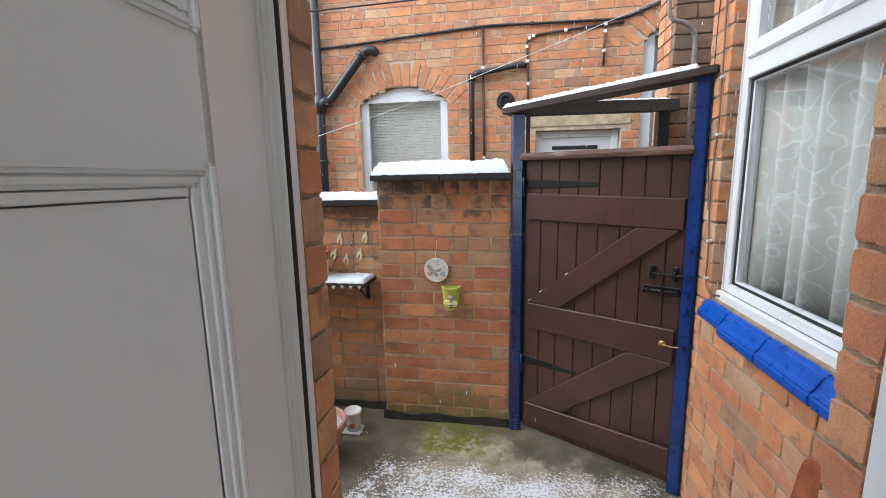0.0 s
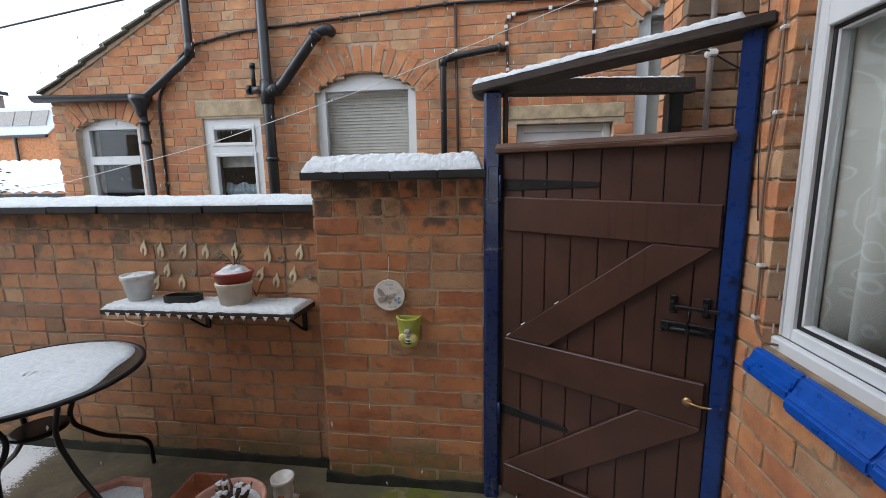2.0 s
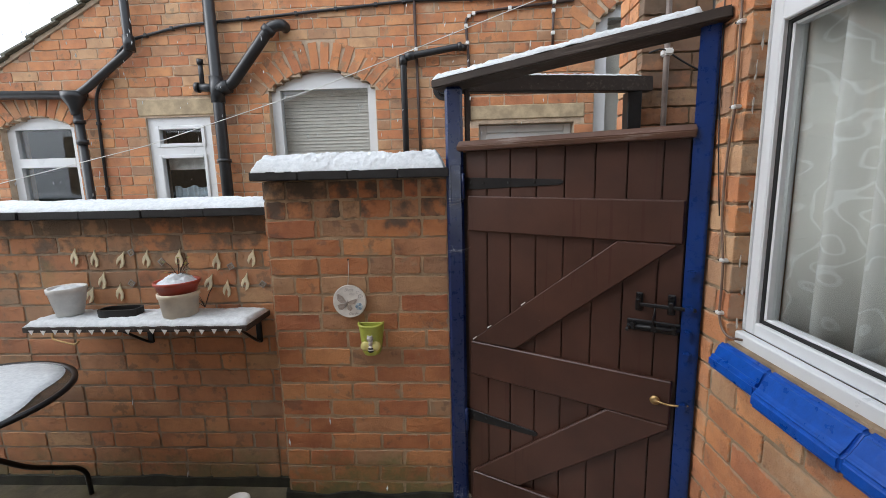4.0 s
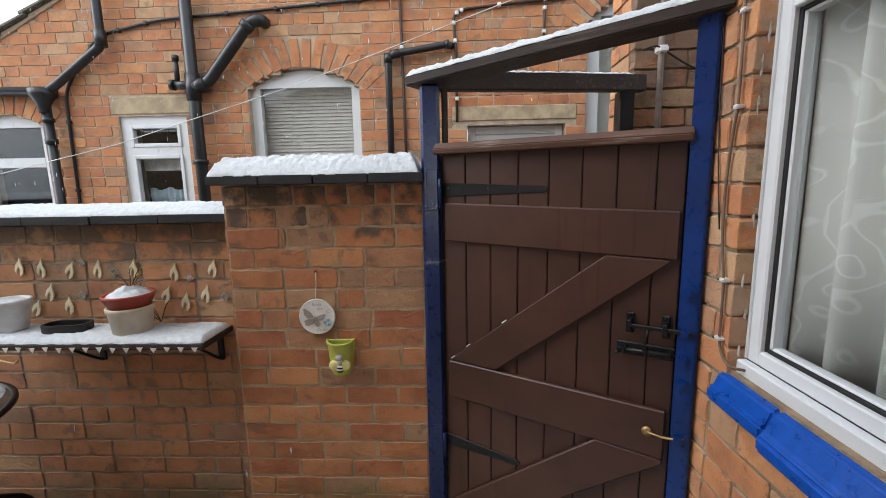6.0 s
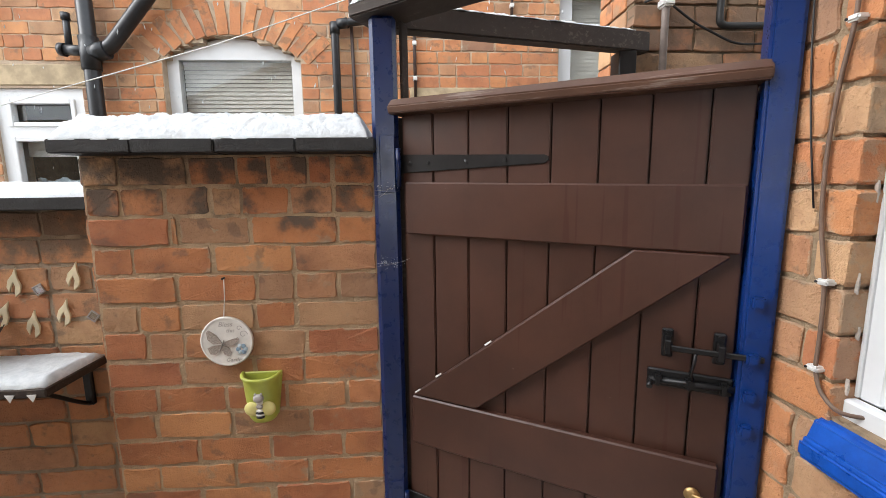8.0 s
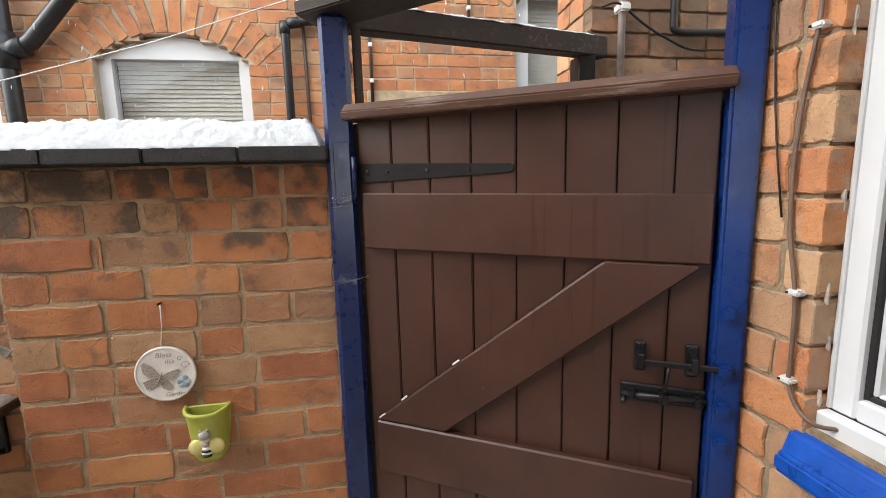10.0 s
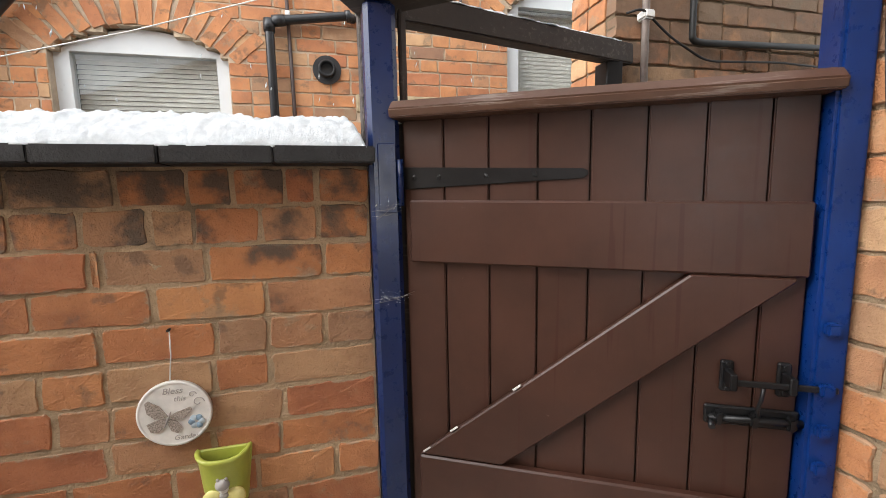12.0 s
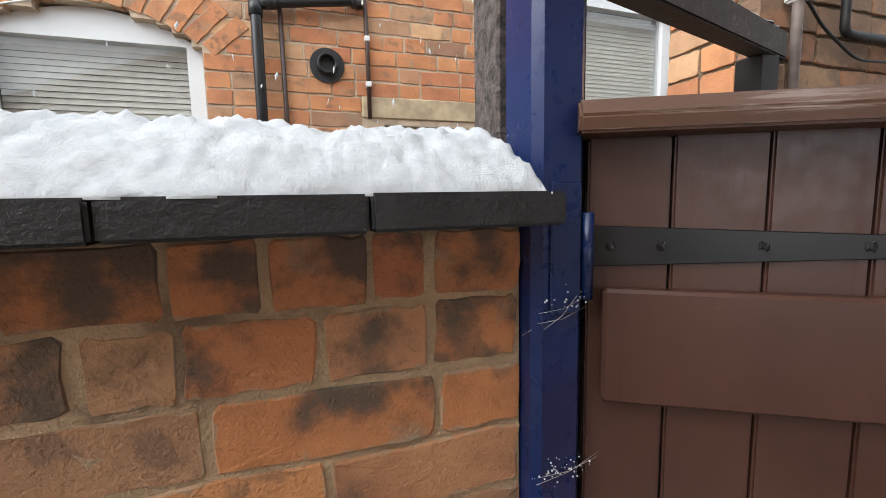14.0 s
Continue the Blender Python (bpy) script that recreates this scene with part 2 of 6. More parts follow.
def lace_material():
    t = Tree("lace_curtain", 0.9)
    p = t.position()
    wave = t.node("ShaderNodeTexWave", Scale=1.5, Distortion=7.0, Detail=1.0)
    wave.inputs["Detail Scale"].default_value = 1.6
    mp = t.node("ShaderNodeMapping")
    mp.inputs["Scale"].default_value = (1, 6.5, 4.5)
    t.link(p, mp.inputs["Vector"])
    t.link(mp.outputs[0], wave.inputs["Vector"])
    line = t.math("ABSOLUTE", t.math("SUBTRACT", wave.outputs["Fac"], 0.5))
    pat = t.math("SUBTRACT", 1.0, t.smooth(line, 0.06, 0.16))
    t.colour(t.mix(pat, (0.70, 0.69, 0.64), (0.83, 0.83, 0.79)))
    t.bump(t.noise(500, 2, 0.6, p), 0.3, 0.001)
    return t.mat


M_PILLAR = brick_material("brick_pillar", deep=-0.12, soot_or_shade=0.9, soot_at=1.27, moss=0.85, moss_at=0.19, smear=0.75, dun=0.14)
M_LOW = brick_material("brick_low_wall", soot_or_shade=0.8, soot_at=1.10, moss=0.75, moss_at=0.16, deep=-0.5, damp=0.18, algae=0.6, smear=0.45, pointing=(0.36, 0.29, 0.21), dun=0.34)
M_LOW_FAR = brick_material("brick_low_wall_joined", island=True, soot_or_shade=0.8, soot_at=1.10, moss=0.75, moss_at=0.16, deep=-0.5, damp=0.18, algae=0.6, dun=0.34)
M_HOUSE = brick_material("brick_house", pale=0.9, deep=-0.48, smear=0.55, pointing=(0.54, 0.41, 0.28), dun=0.23)
M_HOUSE_FAR = brick_material("brick_house_joined", island=True, pale=0.9, deep=-0.48, dun=0.27)
M_DISTANT = brick_material("brick_distant", island=True, pale=0.3, deep=-0.12)
M_MORTAR_PILLAR = mortar_material("mortar_sooty", (0.48, 0.345, 0.215), 0.65, soot_at=1.35)
M_MORTAR_LOW = mortar_material("mortar_low_wall", (0.42, 0.34, 0.25), 0.6, soot_at=1.2)
M_MORTAR = mortar_material("mortar_old", (0.43, 0.31, 0.195), 0.6)
# darker mortar, also set behind the pier's shade-coloured bricks
M_MORTAR_DARK = mortar_material("mortar_dark", (0.20, 0.145, 0.09))
M_MORTAR_PALE = mortar_material("mortar_pale", (0.60, 0.47, 0.34), 0.7)
M_SNOW = snow_material("snow")
M_SNOW_GRIT = snow_material("snow_with_grit", 0.5)
M_SNOW_TILE = snow_material("snow_over_tiles", 0.25)
M_GROUND = ground_material()
M_GATE = timber_paint("brown_gate_paint", (0.056, 0.0232, 0.0150), 0.40, drips=0.6)
M_CAP = timber_paint("weathered_brown_paint", (0.092, 0.043, 0.025), 0.45, worn=1.0)
M_DARKWOOD = timber_paint("dark_stained_timber", (0.030, 0.019, 0.013), 0.75, worn=0.3)
# one navy paint twice; the second has the latch post's stronger light in its colour
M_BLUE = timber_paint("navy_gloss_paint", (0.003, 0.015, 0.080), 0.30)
M_BLUE_LIT = timber_paint("navy_gloss_paint_lit", (0.003, 0.030, 0.165), 0.30)
M_SILL = plain("blue_sill_paint", (0.006, 0.075, 0.40), 0.3, vary=0.15, scale=30, bump=0.5, fine=90, distance=0.003)
M_ROT = plain("rotten_grey_timber", (0.075, 0.062, 0.055), 0.9, vary=0.7, scale=70, bump=0.9, fine=200, distance=0.006)
M_GREYBRICK = plain("grey_render", (0.20, 0.17, 0.155), 0.9, vary=0.2)
M_TAR = plain("tar", (0.020, 0.020, 0.012), 0.85, vary=0.7, scale=9, bump=0.9, distance=0.010)
M_SLATE = plain("black_slate", (0.013, 0.013, 0.014), 0.6, vary=0.4, bump=0.7, distance=0.005)
M_VERGE = plain("mossy_slate", (0.13, 0.13, 0.10), 0.8, vary=0.5, scale=40, bump=0.7, distance=0.005)
M_IRON = plain("black_iron", (0.012, 0.012, 0.013), 0.38, 0.3, vary=0.3, bump=0.3)
M_PIPE = plain("black_pipe", (0.018, 0.020, 0.023), 0.35, vary=0.25, bump=0.1)
M_BROWN_PIPE = plain("brown_conduit", (0.05, 0.028, 0.022), 0.45, vary=0.2)
# darker copy of the house brick; soot and damp terms carry the pier's shade
M_PIER = brick_material("brick_shaded", deep=-0.1, damp=0.35, soot_or_shade=0.6, soot_at=1.75, dun=0.32)
M_PIER_FAR = brick_material("brick_shaded_joined", island=True, deep=-0.1, damp=0.35, soot_or_shade=0.6, soot_at=1.75, dun=0.32)
M_OLDPAINT = plain("flaking_white_paint", (0.46, 0.42, 0.37), 0.8, vary=0.3, scale=60)
M_GREY_PIPE = plain("grey_conduit", (0.22, 0.18, 0.16), 0.5, vary=0.2)
M_CABLE = plain("tan_cable", (0.17, 0.11, 0.08), 0.5, vary=0.2)
M_CLIP = plain("white_clip", (0.7, 0.7, 0.68), 0.45)
M_UPVC = plain("white_upvc", (0.69, 0.71, 0.72), 0.3, vary=0.03, scale=6, bump=0.03)
M_DOOR = plain("cream_upvc_door", (0.70, 0.71, 0.70), 0.35, vary=0.03, scale=5, bump=0.04)
M_GASKET = plain("rubber_gasket", (0.012, 0.012, 0.012), 0.6)
M_GLASS = glass_material("window_glass")
M_LACE = lace_material()
M_STONE = plain("sandstone_lintel", (0.42, 0.33, 0.21), 0.85, vary=0.25, scale=10, bump=0.4, fine=180, distance=0.004)
M_PLASTER = plain("interior_plaster", (0.66, 0.64, 0.60), 0.85, vary=0.05)
M_BLIND = plain("pale_blind", (0.74, 0.70, 0.64), 0.6, vary=0.06)
# wall colour that carries the gloom of the unlit rooms
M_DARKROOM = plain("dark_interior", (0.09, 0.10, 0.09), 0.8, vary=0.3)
M_TERRA = plain("terracotta", (0.42, 0.17, 0.09), 0.75, vary=0.2, bump=0.4, distance=0.002)
M_TERRA_PINK = plain("faded_terracotta", (0.50, 0.27, 0.20), 0.7, vary=0.2, bump=0.4, distance=0.002)
M_RED = plain("red_plastic", (0.36, 0.06, 0.035), 0.4)
M_CREAM = plain("cream_plastic", (0.66, 0.58, 0.46), 0.45, vary=0.1)
M_WHITE_POT = plain("whitish_plastic", (0.62, 0.62, 0.60), 0.45, vary=0.1)
M_GREEN = plain("lime_ceramic", (0.40, 0.44, 0.075), 0.35, vary=0.12)
M_YELLOW = plain("yellow_ceramic", (0.68, 0.62, 0.24), 0.35)
M_CERAMIC = plain("white_ceramic", (0.72, 0.70, 0.66), 0.35, vary=0.12)
M_BLUEGREY = plain("blue_grey_glaze", (0.22, 0.32, 0.42), 0.4)
M_PALEBLUE = plain("pale_blue_glaze", (0.45, 0.55, 0.62), 0.4)
M_GLITTER = plain("silver_brown_glitter", (0.40, 0.35, 0.31), 0.35, 0.3, vary=0.45, scale=300, bump=0.6, fine=900)
M_GREYGLAZE = plain("grey_glaze", (0.36, 0.34, 0.32), 0.5)
M_LEAFGOLD = plain("tarnished_cream_metal", (0.74, 0.67, 0.47), 0.45, 0.0, vary=0.15)
M_MIRROR = plain("dull_mirror", (0.6, 0.62, 0.62), 0.15, 0.9, vary=0.1)
M_WOOD = plain("red_brown_wood", (0.26, 0.075, 0.025), 0.4, vary=0.3, scale=25)
M_BRASS = plain("old_brass", (0.45, 0.30, 0.13), 0.4, 0.7, vary=0.2)
M_PLANT = plain("dead_stems", (0.06, 0.035, 0.025), 0.8, vary=0.3)
M_FOLIAGE = plain("evergreen_leaf", (0.055, 0.085, 0.028), 0.6, vary=0.4, scale=8)
M_CORD = plain("white_cord", (0.72, 0.74, 0.72), 0.6)

# ---- mesh helpers ----


def part(name, bm, material, parent=None, label=""):
    me = bpy.data.meshes.new(name)
    bm.to_mesh(me)
    bm.free()
    me.materials.append(material)
    ob = new(name, me)
    if parent is not None:
        ob.parent = parent
    if label:
        ob["label"] = label
    return ob


def thing(name, m, label, category, group="", kind=""):
    ob = new(name)
    ob.matrix_world = m if isinstance(m, Matrix) else Matrix.Translation(m)
    ob.empty_display_size = 0.05
    return tagged(ob, label, category, group, kind)


def box(bm, x0, x1, y0, y1, z0, z1, bevel=0.003, seg=1, m=None):
    r = bmesh.ops.create_cube(bm, size=1.0)
    vs = r["verts"]
    for v in vs:
        v.co = Vector(((x0 + x1) / 2 + v.co.x * (x1 - x0), (y0 + y1) / 2 + v.co.y * (y1 - y0), (z0 + z1) / 2 + v.co.z * (z1 - z0)))
        if m is not None:
            v.co = m @ v.co
    if bevel:
        es = {e for v in vs for e in v.link_edges}
        bmesh.ops.bevel(bm, geom=list(es), offset=bevel, segments=seg, affect="EDGES", clamp_overlap=True)
    return bm


def boxed(name, x0, x1, y0, y1, z0, z1, material, parent=None, label="", bevel=0.003, seg=1):
    return part(name, box(bmesh.new(), x0, x1, y0, y1, z0, z1, bevel, seg), material, parent, label)


def prism(bm, outline, y0, y1, bevel=0.0):
    """An outline in x and z, drawn out from y0 to y1."""
    a = [bm.verts.new((x, y0, z)) for x, z in outline]
    b = [bm.verts.new((x, y1, z)) for x, z in outline]
    fs = [bm.faces.new(a), bm.faces.new(b[::-1])]
    for i in range(len(a)):
        j = (i + 1) % len(a)
        fs.append(bm.faces.new((a[j], a[i], b[i], b[j])))
    bmesh.ops.recalc_face_normals(bm, faces=fs)
    if bevel:
        bmesh.ops.bevel(bm, geom=list({e for f in fs for e in f.edges}), offset=bevel, segments=1, affect="EDGES", clamp_overlap=True)
    return bm


def tube(bm, points, radius, sides=10, closed_ends=True):
    """A round tube along points, with mitred bends."""
    pts = [Vector(p) for p in points]
    rings = []
    side = None
    for i, p in enumerate(pts):
        d0 = (p - pts[i - 1]).normalized() if i else (pts[1] - p).normalized()
        d1 = (pts[i + 1] - p).normalized() if i + 1 < len(pts) else d0
        d = (d0 + d1).normalized()
        if side is None:
            side = d.orthogonal().normalized()
        side = (side - d * side.dot(d)).normalized()
        up = d.cross(side)
        r = radius[i] if isinstance(radius, (list, tuple)) else radius
        k = 1 / max(0.5, d.dot(d0))
        rings.append([bm.verts.new(p + (side * math.cos(a) + up * math.sin(a)) * r * (k if len(pts) > 2 and 0 < i < len(pts) - 1 else 1))
                      for a in (2 * math.pi * s / sides for s in range(sides))])
    for a, b in zip(rings, rings[1:]):
        for s in range(sides):
            f = bm.faces.new((a[s], a[(s + 1) % sides], b[(s + 1) % sides], b[s]))
            f.smooth = True
    if closed_ends:
        bm.faces.new(rings[0][::-1])
        bm.faces.new(rings[-1])
    return bm


def bend(points, radius=0.03, steps=4):
    """Round the corners of a line of points."""
    pts = [Vector(p) for p in points]
    out = [pts[0]]
    for a, b, c in zip(pts, pts[1:], pts[2:]):
        r = min(radius, (b - a).length * 0.45, (c - b).length * 0.45)
        p, q = b + (a - b).normalized() * r, b + (c - b).normalized() * r
        for i in range(steps + 1):
            s = i / steps
            out.append(p * (1 - s) ** 2 + b * 2 * s * (1 - s) + q * s * s)
    return out + [pts[-1]]


def lathe(bm, profile, sides=28, centre=(0, 0), squash=1.0):
    """A turned shape from (radius, height) pairs."""
    rings = []
    for r, z in profile:
        rings.append([bm.verts.new((centre[0] + r * math.cos(2 * math.pi * s / sides), centre[1] + squash * r * math.sin(2 * math.pi * s / sides), z)) for s in range(sides)])
    for a, b in zip(rings, rings[1:]):
        for s in range(sides):
            f = bm.faces.new((a[s], a[(s + 1) % sides], b[(s + 1) % sides], b[s]))
            f.smooth = sides > 12
    bm.faces.new(rings[0][::-1])
    bm.faces.new(rings[-1])
    return bm


def snow_slab(x0, x1, y0, y1, z, thick, step=0.014, rough=0.008, edge=0.03, slope=None):
    """A lying blanket of snow with a soft, lumpy edge."""
    bm = bmesh.new()
    nx, ny = max(3, int((x1 - x0) / step)), max(4, int((y1 - y0) / step))
    top = []
    for i in range(nx + 1):
        col = []
        for j in range(ny + 1):
            x, y = x0 + (x1 - x0) * i / nx, y0 + (y1 - y0) * j / ny
            k = max(0.0, min(1.0, min(x - x0, x1 - x) / (edge * 0.45), min(y - y0, y1 - y) / edge))
            h = thick * math.sin(k * math.pi / 2) ** 0.85 * (1 + 0.14 * noise.noise((x * 9, y * 9, z)))
            h += rough * noise.noise((x * 45, y * 45, z * 7)) * (0.3 + 0.7 * k) + rough * 0.45 * noise.noise((x * 130, y * 130, 3)) + rough * 0.3 * noise.noise((x * 290, y * 290, 7))
            yy = y + (0.010 * noise.noise((x * 25, 1.7, z)) if j in (0, ny) else 0)
            base = z + (slope * (x - x0) if slope else 0)
            col.append(bm.verts.new((x, yy, base + max(0.001, h))))
        top.append(col)
    for i in range(nx):
        for j in range(ny):
            f = bm.faces.new((top[i][j], top[i + 1][j], top[i + 1][j + 1], top[i][j + 1]))
            f.smooth = True
    ring = [top[i][0] for i in range(nx + 1)] + [top[nx][j] for j in range(1, ny + 1)] + [top[i][ny] for i in range(nx - 1, -1, -1)] + [top[0][j] for j in range(ny - 1, 0, -1)]
    low = [bm.verts.new((v.co.x, v.co.y, z + (slope * (v.co.x - x0) if slope else 0) - 0.001)) for v in ring]
    for i in range(len(ring)):
        j = (i + 1) % len(ring)
        bm.faces.new((ring[j], ring[i], low[i], low[j]))
    return bm


# ---- bricks ----
COURSE, STRETCHER, HEADER, JOINT = 0.0803, 0.232, 0.112, 0.0085


def brick_verts(length, height, depth, rng, worn):
    """One brick with a worn arris, face towards -y: vertices and faces."""
    def ring(inset, y):
        hx, hz = length / 2 - inset, height / 2 - inset
        c = 0.005
        side = [-hx + c, -hx * 0.5, -hx * 0.1, hx * 0.35, hx * 0.7, hx - c]
        pts = [(x, -hz) for x in side] + [(hx, -hz + c), (hx, 0), (hx, hz - c)] + [(x, hz) for x in reversed(side)] + [(-hx, hz - c), (-hx, 0), (-hx, -hz + c)]
        return [(x + wob[i][0], y + rng.uniform(-worn, worn) * 0.25, z + wob[i][1]) for i, (x, z) in enumerate(pts)]
    n = 18
    wob = [(rng.uniform(-worn, worn) * 0.7, rng.uniform(-worn, worn) * 0.62) for _ in range(n)]
    vs = ring(0, depth) + ring(0, worn * 0.75) + ring(worn * 0.55, 0)
    fs = []
    for a in (0, n):
        for i in range(n):
            j = (i + 1) % n
            fs.append((a + i, a + j, a + n + j, a + n + i))
    vs.append((0, rng.uniform(-worn, worn) * 0.4, 0))
    for i in range(n):
        fs.append((2 * n + i, 2 * n + (i + 1) % n, 3 * n))
    return vs, fs


def brick_set(material, seed, depth=0.05, worn=0.003, count=6):
    rng = random.Random(seed)
    out = {}
    for kind, length in (("s", STRETCHER - JOINT), ("h", HEADER - 0.004)):
        out[kind] = []
        for _ in range(count):
            vs, fs = brick_verts(length, COURSE - JOINT, depth, rng, worn)
            me = bpy.data.meshes.new("brick")
            me.from_pydata(vs, [], fs)
            me.materials.append(material)
            out[kind].append(me)
    return out


def courses(u0, u1, z0, z1, rng, blocked=lambda z: (), headers=0.3):
    """Bricks that fill a wall in courses: centre, height, length."""
    row, z = 0, z0
    while z + COURSE <= z1 + 0.02:
        zc = z + COURSE / 2
        gaps = [(u0, u1)]
        for a, b in blocked(zc):
            gaps = [g for lo, hi in gaps for g in ((lo, min(hi, a)), (max(lo, b), hi)) if g[1] - g[0] > 0.02]
        for lo, hi in gaps:
            u = lo
            if row % 2:
                first = min(HEADER + JOINT * 0.5, hi - lo)
                yield lo + first / 2, zc, first - JOINT
                u = lo + first
            while hi - u > 0.02:
                length = HEADER + 0.006 if rng.random() < headers else STRETCHER
                if hi - u - length < 0.05:
                    length = hi - u
                if length > STRETCHER * 1.2:
                    length = length / 2
                yield u + length / 2, zc, length - JOINT
                u += length
        z += COURSE
        row += 1


def lay(rows, place, meshes, parent, rng, jitter=0.0015, name="brick"):
    """Bricks as single objects, sharing meshes."""
    for u, z, length in rows:
        kind = "s" if length > 0.16 else "h"
        me = rng.choice(meshes[kind])
        ob = bpy.data.objects.new(name, me)
        scene.collection.objects.link(ob)
        ob.parent = parent
        full = STRETCHER - JOINT if kind == "s" else HEADER - 0.004
        m = place @ pose(u + rng.uniform(-jitter, jitter), rng.uniform(-jitter, jitter), z + rng.uniform(-jitter, jitter), 0, rng.uniform(-0.5, 0.5), rng.uniform(-0.4, 0.4))
        ob.matrix_local = m @ Matrix.Diagonal((length / full, 1, 1, 1))


def lay_joined(rows, place, material, parent, rng, depth=0.05, worn=0.003, jitter=0.0015, name="bricks", label=""):
    """The further bricks, in one mesh."""
    vs, fs = [], []
    for u, z, length in rows:
        bv, bf = brick_verts(length, COURSE - JOINT, depth, rng, worn)
        k = len(vs)
        dy = rng.uniform(-jitter, jitter)
        vs += [tuple(place @ Vector((x + u, y + dy, zz + z))) for x, y, zz in bv]
        fs += [tuple(i + k for i in f) for f in bf]
    me = bpy.data.meshes.new(name)
    me.from_pydata(vs, [], fs)
    me.materials.append(material)
    ob = new(name, me)
    ob.parent = parent
    return tagged(ob, label, kind="stuff")



# ---- structure ----
GROUND = -0.03


def make_ground():
    bm = bmesh.new()
    bmesh.ops.create_grid(bm, x_segments=60, y_segments=60, size=3.0)
    for v in bm.verts:
        v.co += Vector((-1.5, 2.0, GROUND + 0.006 * noise.noise(v.co * 2.2) + 0.003 * noise.noise(v.co * 9)))
    rim = [e for e in bm.edges if e.is_boundary]
    r = bmesh.ops.extrude_edge_only(bm, edges=rim)
    for v in (g for g in r["geom"] if isinstance(g, bmesh.types.BMVert)):
        d = Vector((v.co.x + 1.5, v.co.y - 2.0, 0))
        v.co = Vector((-1.5 + d.x * 300, 2.0 + d.y * 300, GROUND - 0.2))
    g = part("ground", bm, M_GROUND)
    return tagged(g, "wet mossy concrete yard dusted with melting snow", "ground", kind="structure")


make_ground()


def wall_core(name, x0, x1, y0, y1, z0, z1, material, label):
    w = boxed(name, x0, x1, y0, y1, z0, z1, material, bevel=0)
    return tagged(w, label, "wall", kind="structure")


# garden wall, low part and high pier, each a mortar core with bricks laid on it
LOW_FACE, PILLAR_FACE = 2.495, 2.40
wall_low = wall_core("wall_garden_low", -7.0, -0.86, LOW_FACE + 0.0035, 2.72, GROUND - 0.02, 1.293, M_MORTAR_LOW, "low weathered red brick garden wall with damp lower courses")
wall_pillar = wall_core("wall_garden_high", -0.888, -0.133, PILLAR_FACE + 0.003, 2.70, GROUND - 0.02, 1.434, M_MORTAR_PILLAR, "taller orange brick wall end beside the gate, sooty at the top")

# dark tarred plinth at the foot of both walls
for x0, x1, face, label in ((-7.0, -0.905, LOW_FACE, "low"), (-0.905, -0.13, PILLAR_FACE, "tall")):
    bm = bmesh.new()
    n = max(6, int((x1 - x0) / 0.06))
    a, b, c = [], [], []
    for i in range(n + 1):
        x = x0 + (x1 - x0) * i / n
        h = 0.010 + 0.016 * noise.noise((x * 6, 3.1, 0)) + 0.006 * noise.noise((x * 23, 1, 0))
        a.append(bm.verts.new((x, face - 0.016 + 0.006 * noise.noise((x * 9, 0, 2)), GROUND - 0.01)))
        b.append(bm.verts.new((x, face - 0.006, h)))
        c.append(bm.verts.new((x, face + 0.01, h + 0.012)))
    for i in range(n):
        bm.faces.new((a[i], a[i + 1], b[i + 1], b[i]))
        bm.faces.new((b[i], b[i + 1], c[i + 1], c[i]))
    tagged(part("plinth", bm, M_TAR), "dark tarred fillet at the foot of the " + label + " wall", "plinth", kind="structure")

# neighbouring house across the passage
FAR = 4.25
RAKE = (-4.27, 2.277, 0.518)
TOP = 3.9


def rake_x(z):
    return RAKE[0] if z < RAKE[1] else RAKE[0] + (z - RAKE[1]) / RAKE[2]


def far_arch(z, x0, x1, spring, rise):
    """The half-open span of a shallow arched opening at height z."""
    if z <= spring:
        return (x0, x1)
    if z >= spring + rise:
        return None
    c, w = (x0 + x1) / 2, (x1 - x0) / 2
    k = w * math.sqrt(1 - (z - spring) / rise)
    return (c - k, c + k)


OPENINGS = [  # x0, x1, bottom, spring, rise, arch ring
    (-1.655, -0.765, 1.00, 2.195, 0.145, 0.215),
    (-2.735, -2.175, 1.12, 2.010, 0.0, 0.0),
    (-4.045, -3.380, 1.05, 1.960, 0.09, 0.20),
    (0.080, 0.845, -0.1, 1.875, 0.0, 0.0),
    (1.0, 2.12, 1.55, 2.62, 0.25, 0.215),
]
LINTELS = [(-2.790, -2.065, 2.025, 2.155), (-0.035, 0.925, 1.908, 2.020)]


def far_blocked(z):
    out = []
    for x0, x1, b, s, r, ring in OPENINGS:
        if b < z < s + r + ring:
            if ring and z > s - 0.03:
                span = far_arch(z, x0 - ring * 0.55, x1 + ring * 0.55, s, r + ring)
            else:
                span = far_arch(z, x0, x1, s, max(r, 0.001))
            if span:
                out.append(span)
    for x0, x1, a, b in LINTELS:
        if a - 0.02 < z < b + 0.02:
            out.append((x0, x1))
    if z > RAKE[1]:
        out.append((-9, rake_x(z)))
    return out


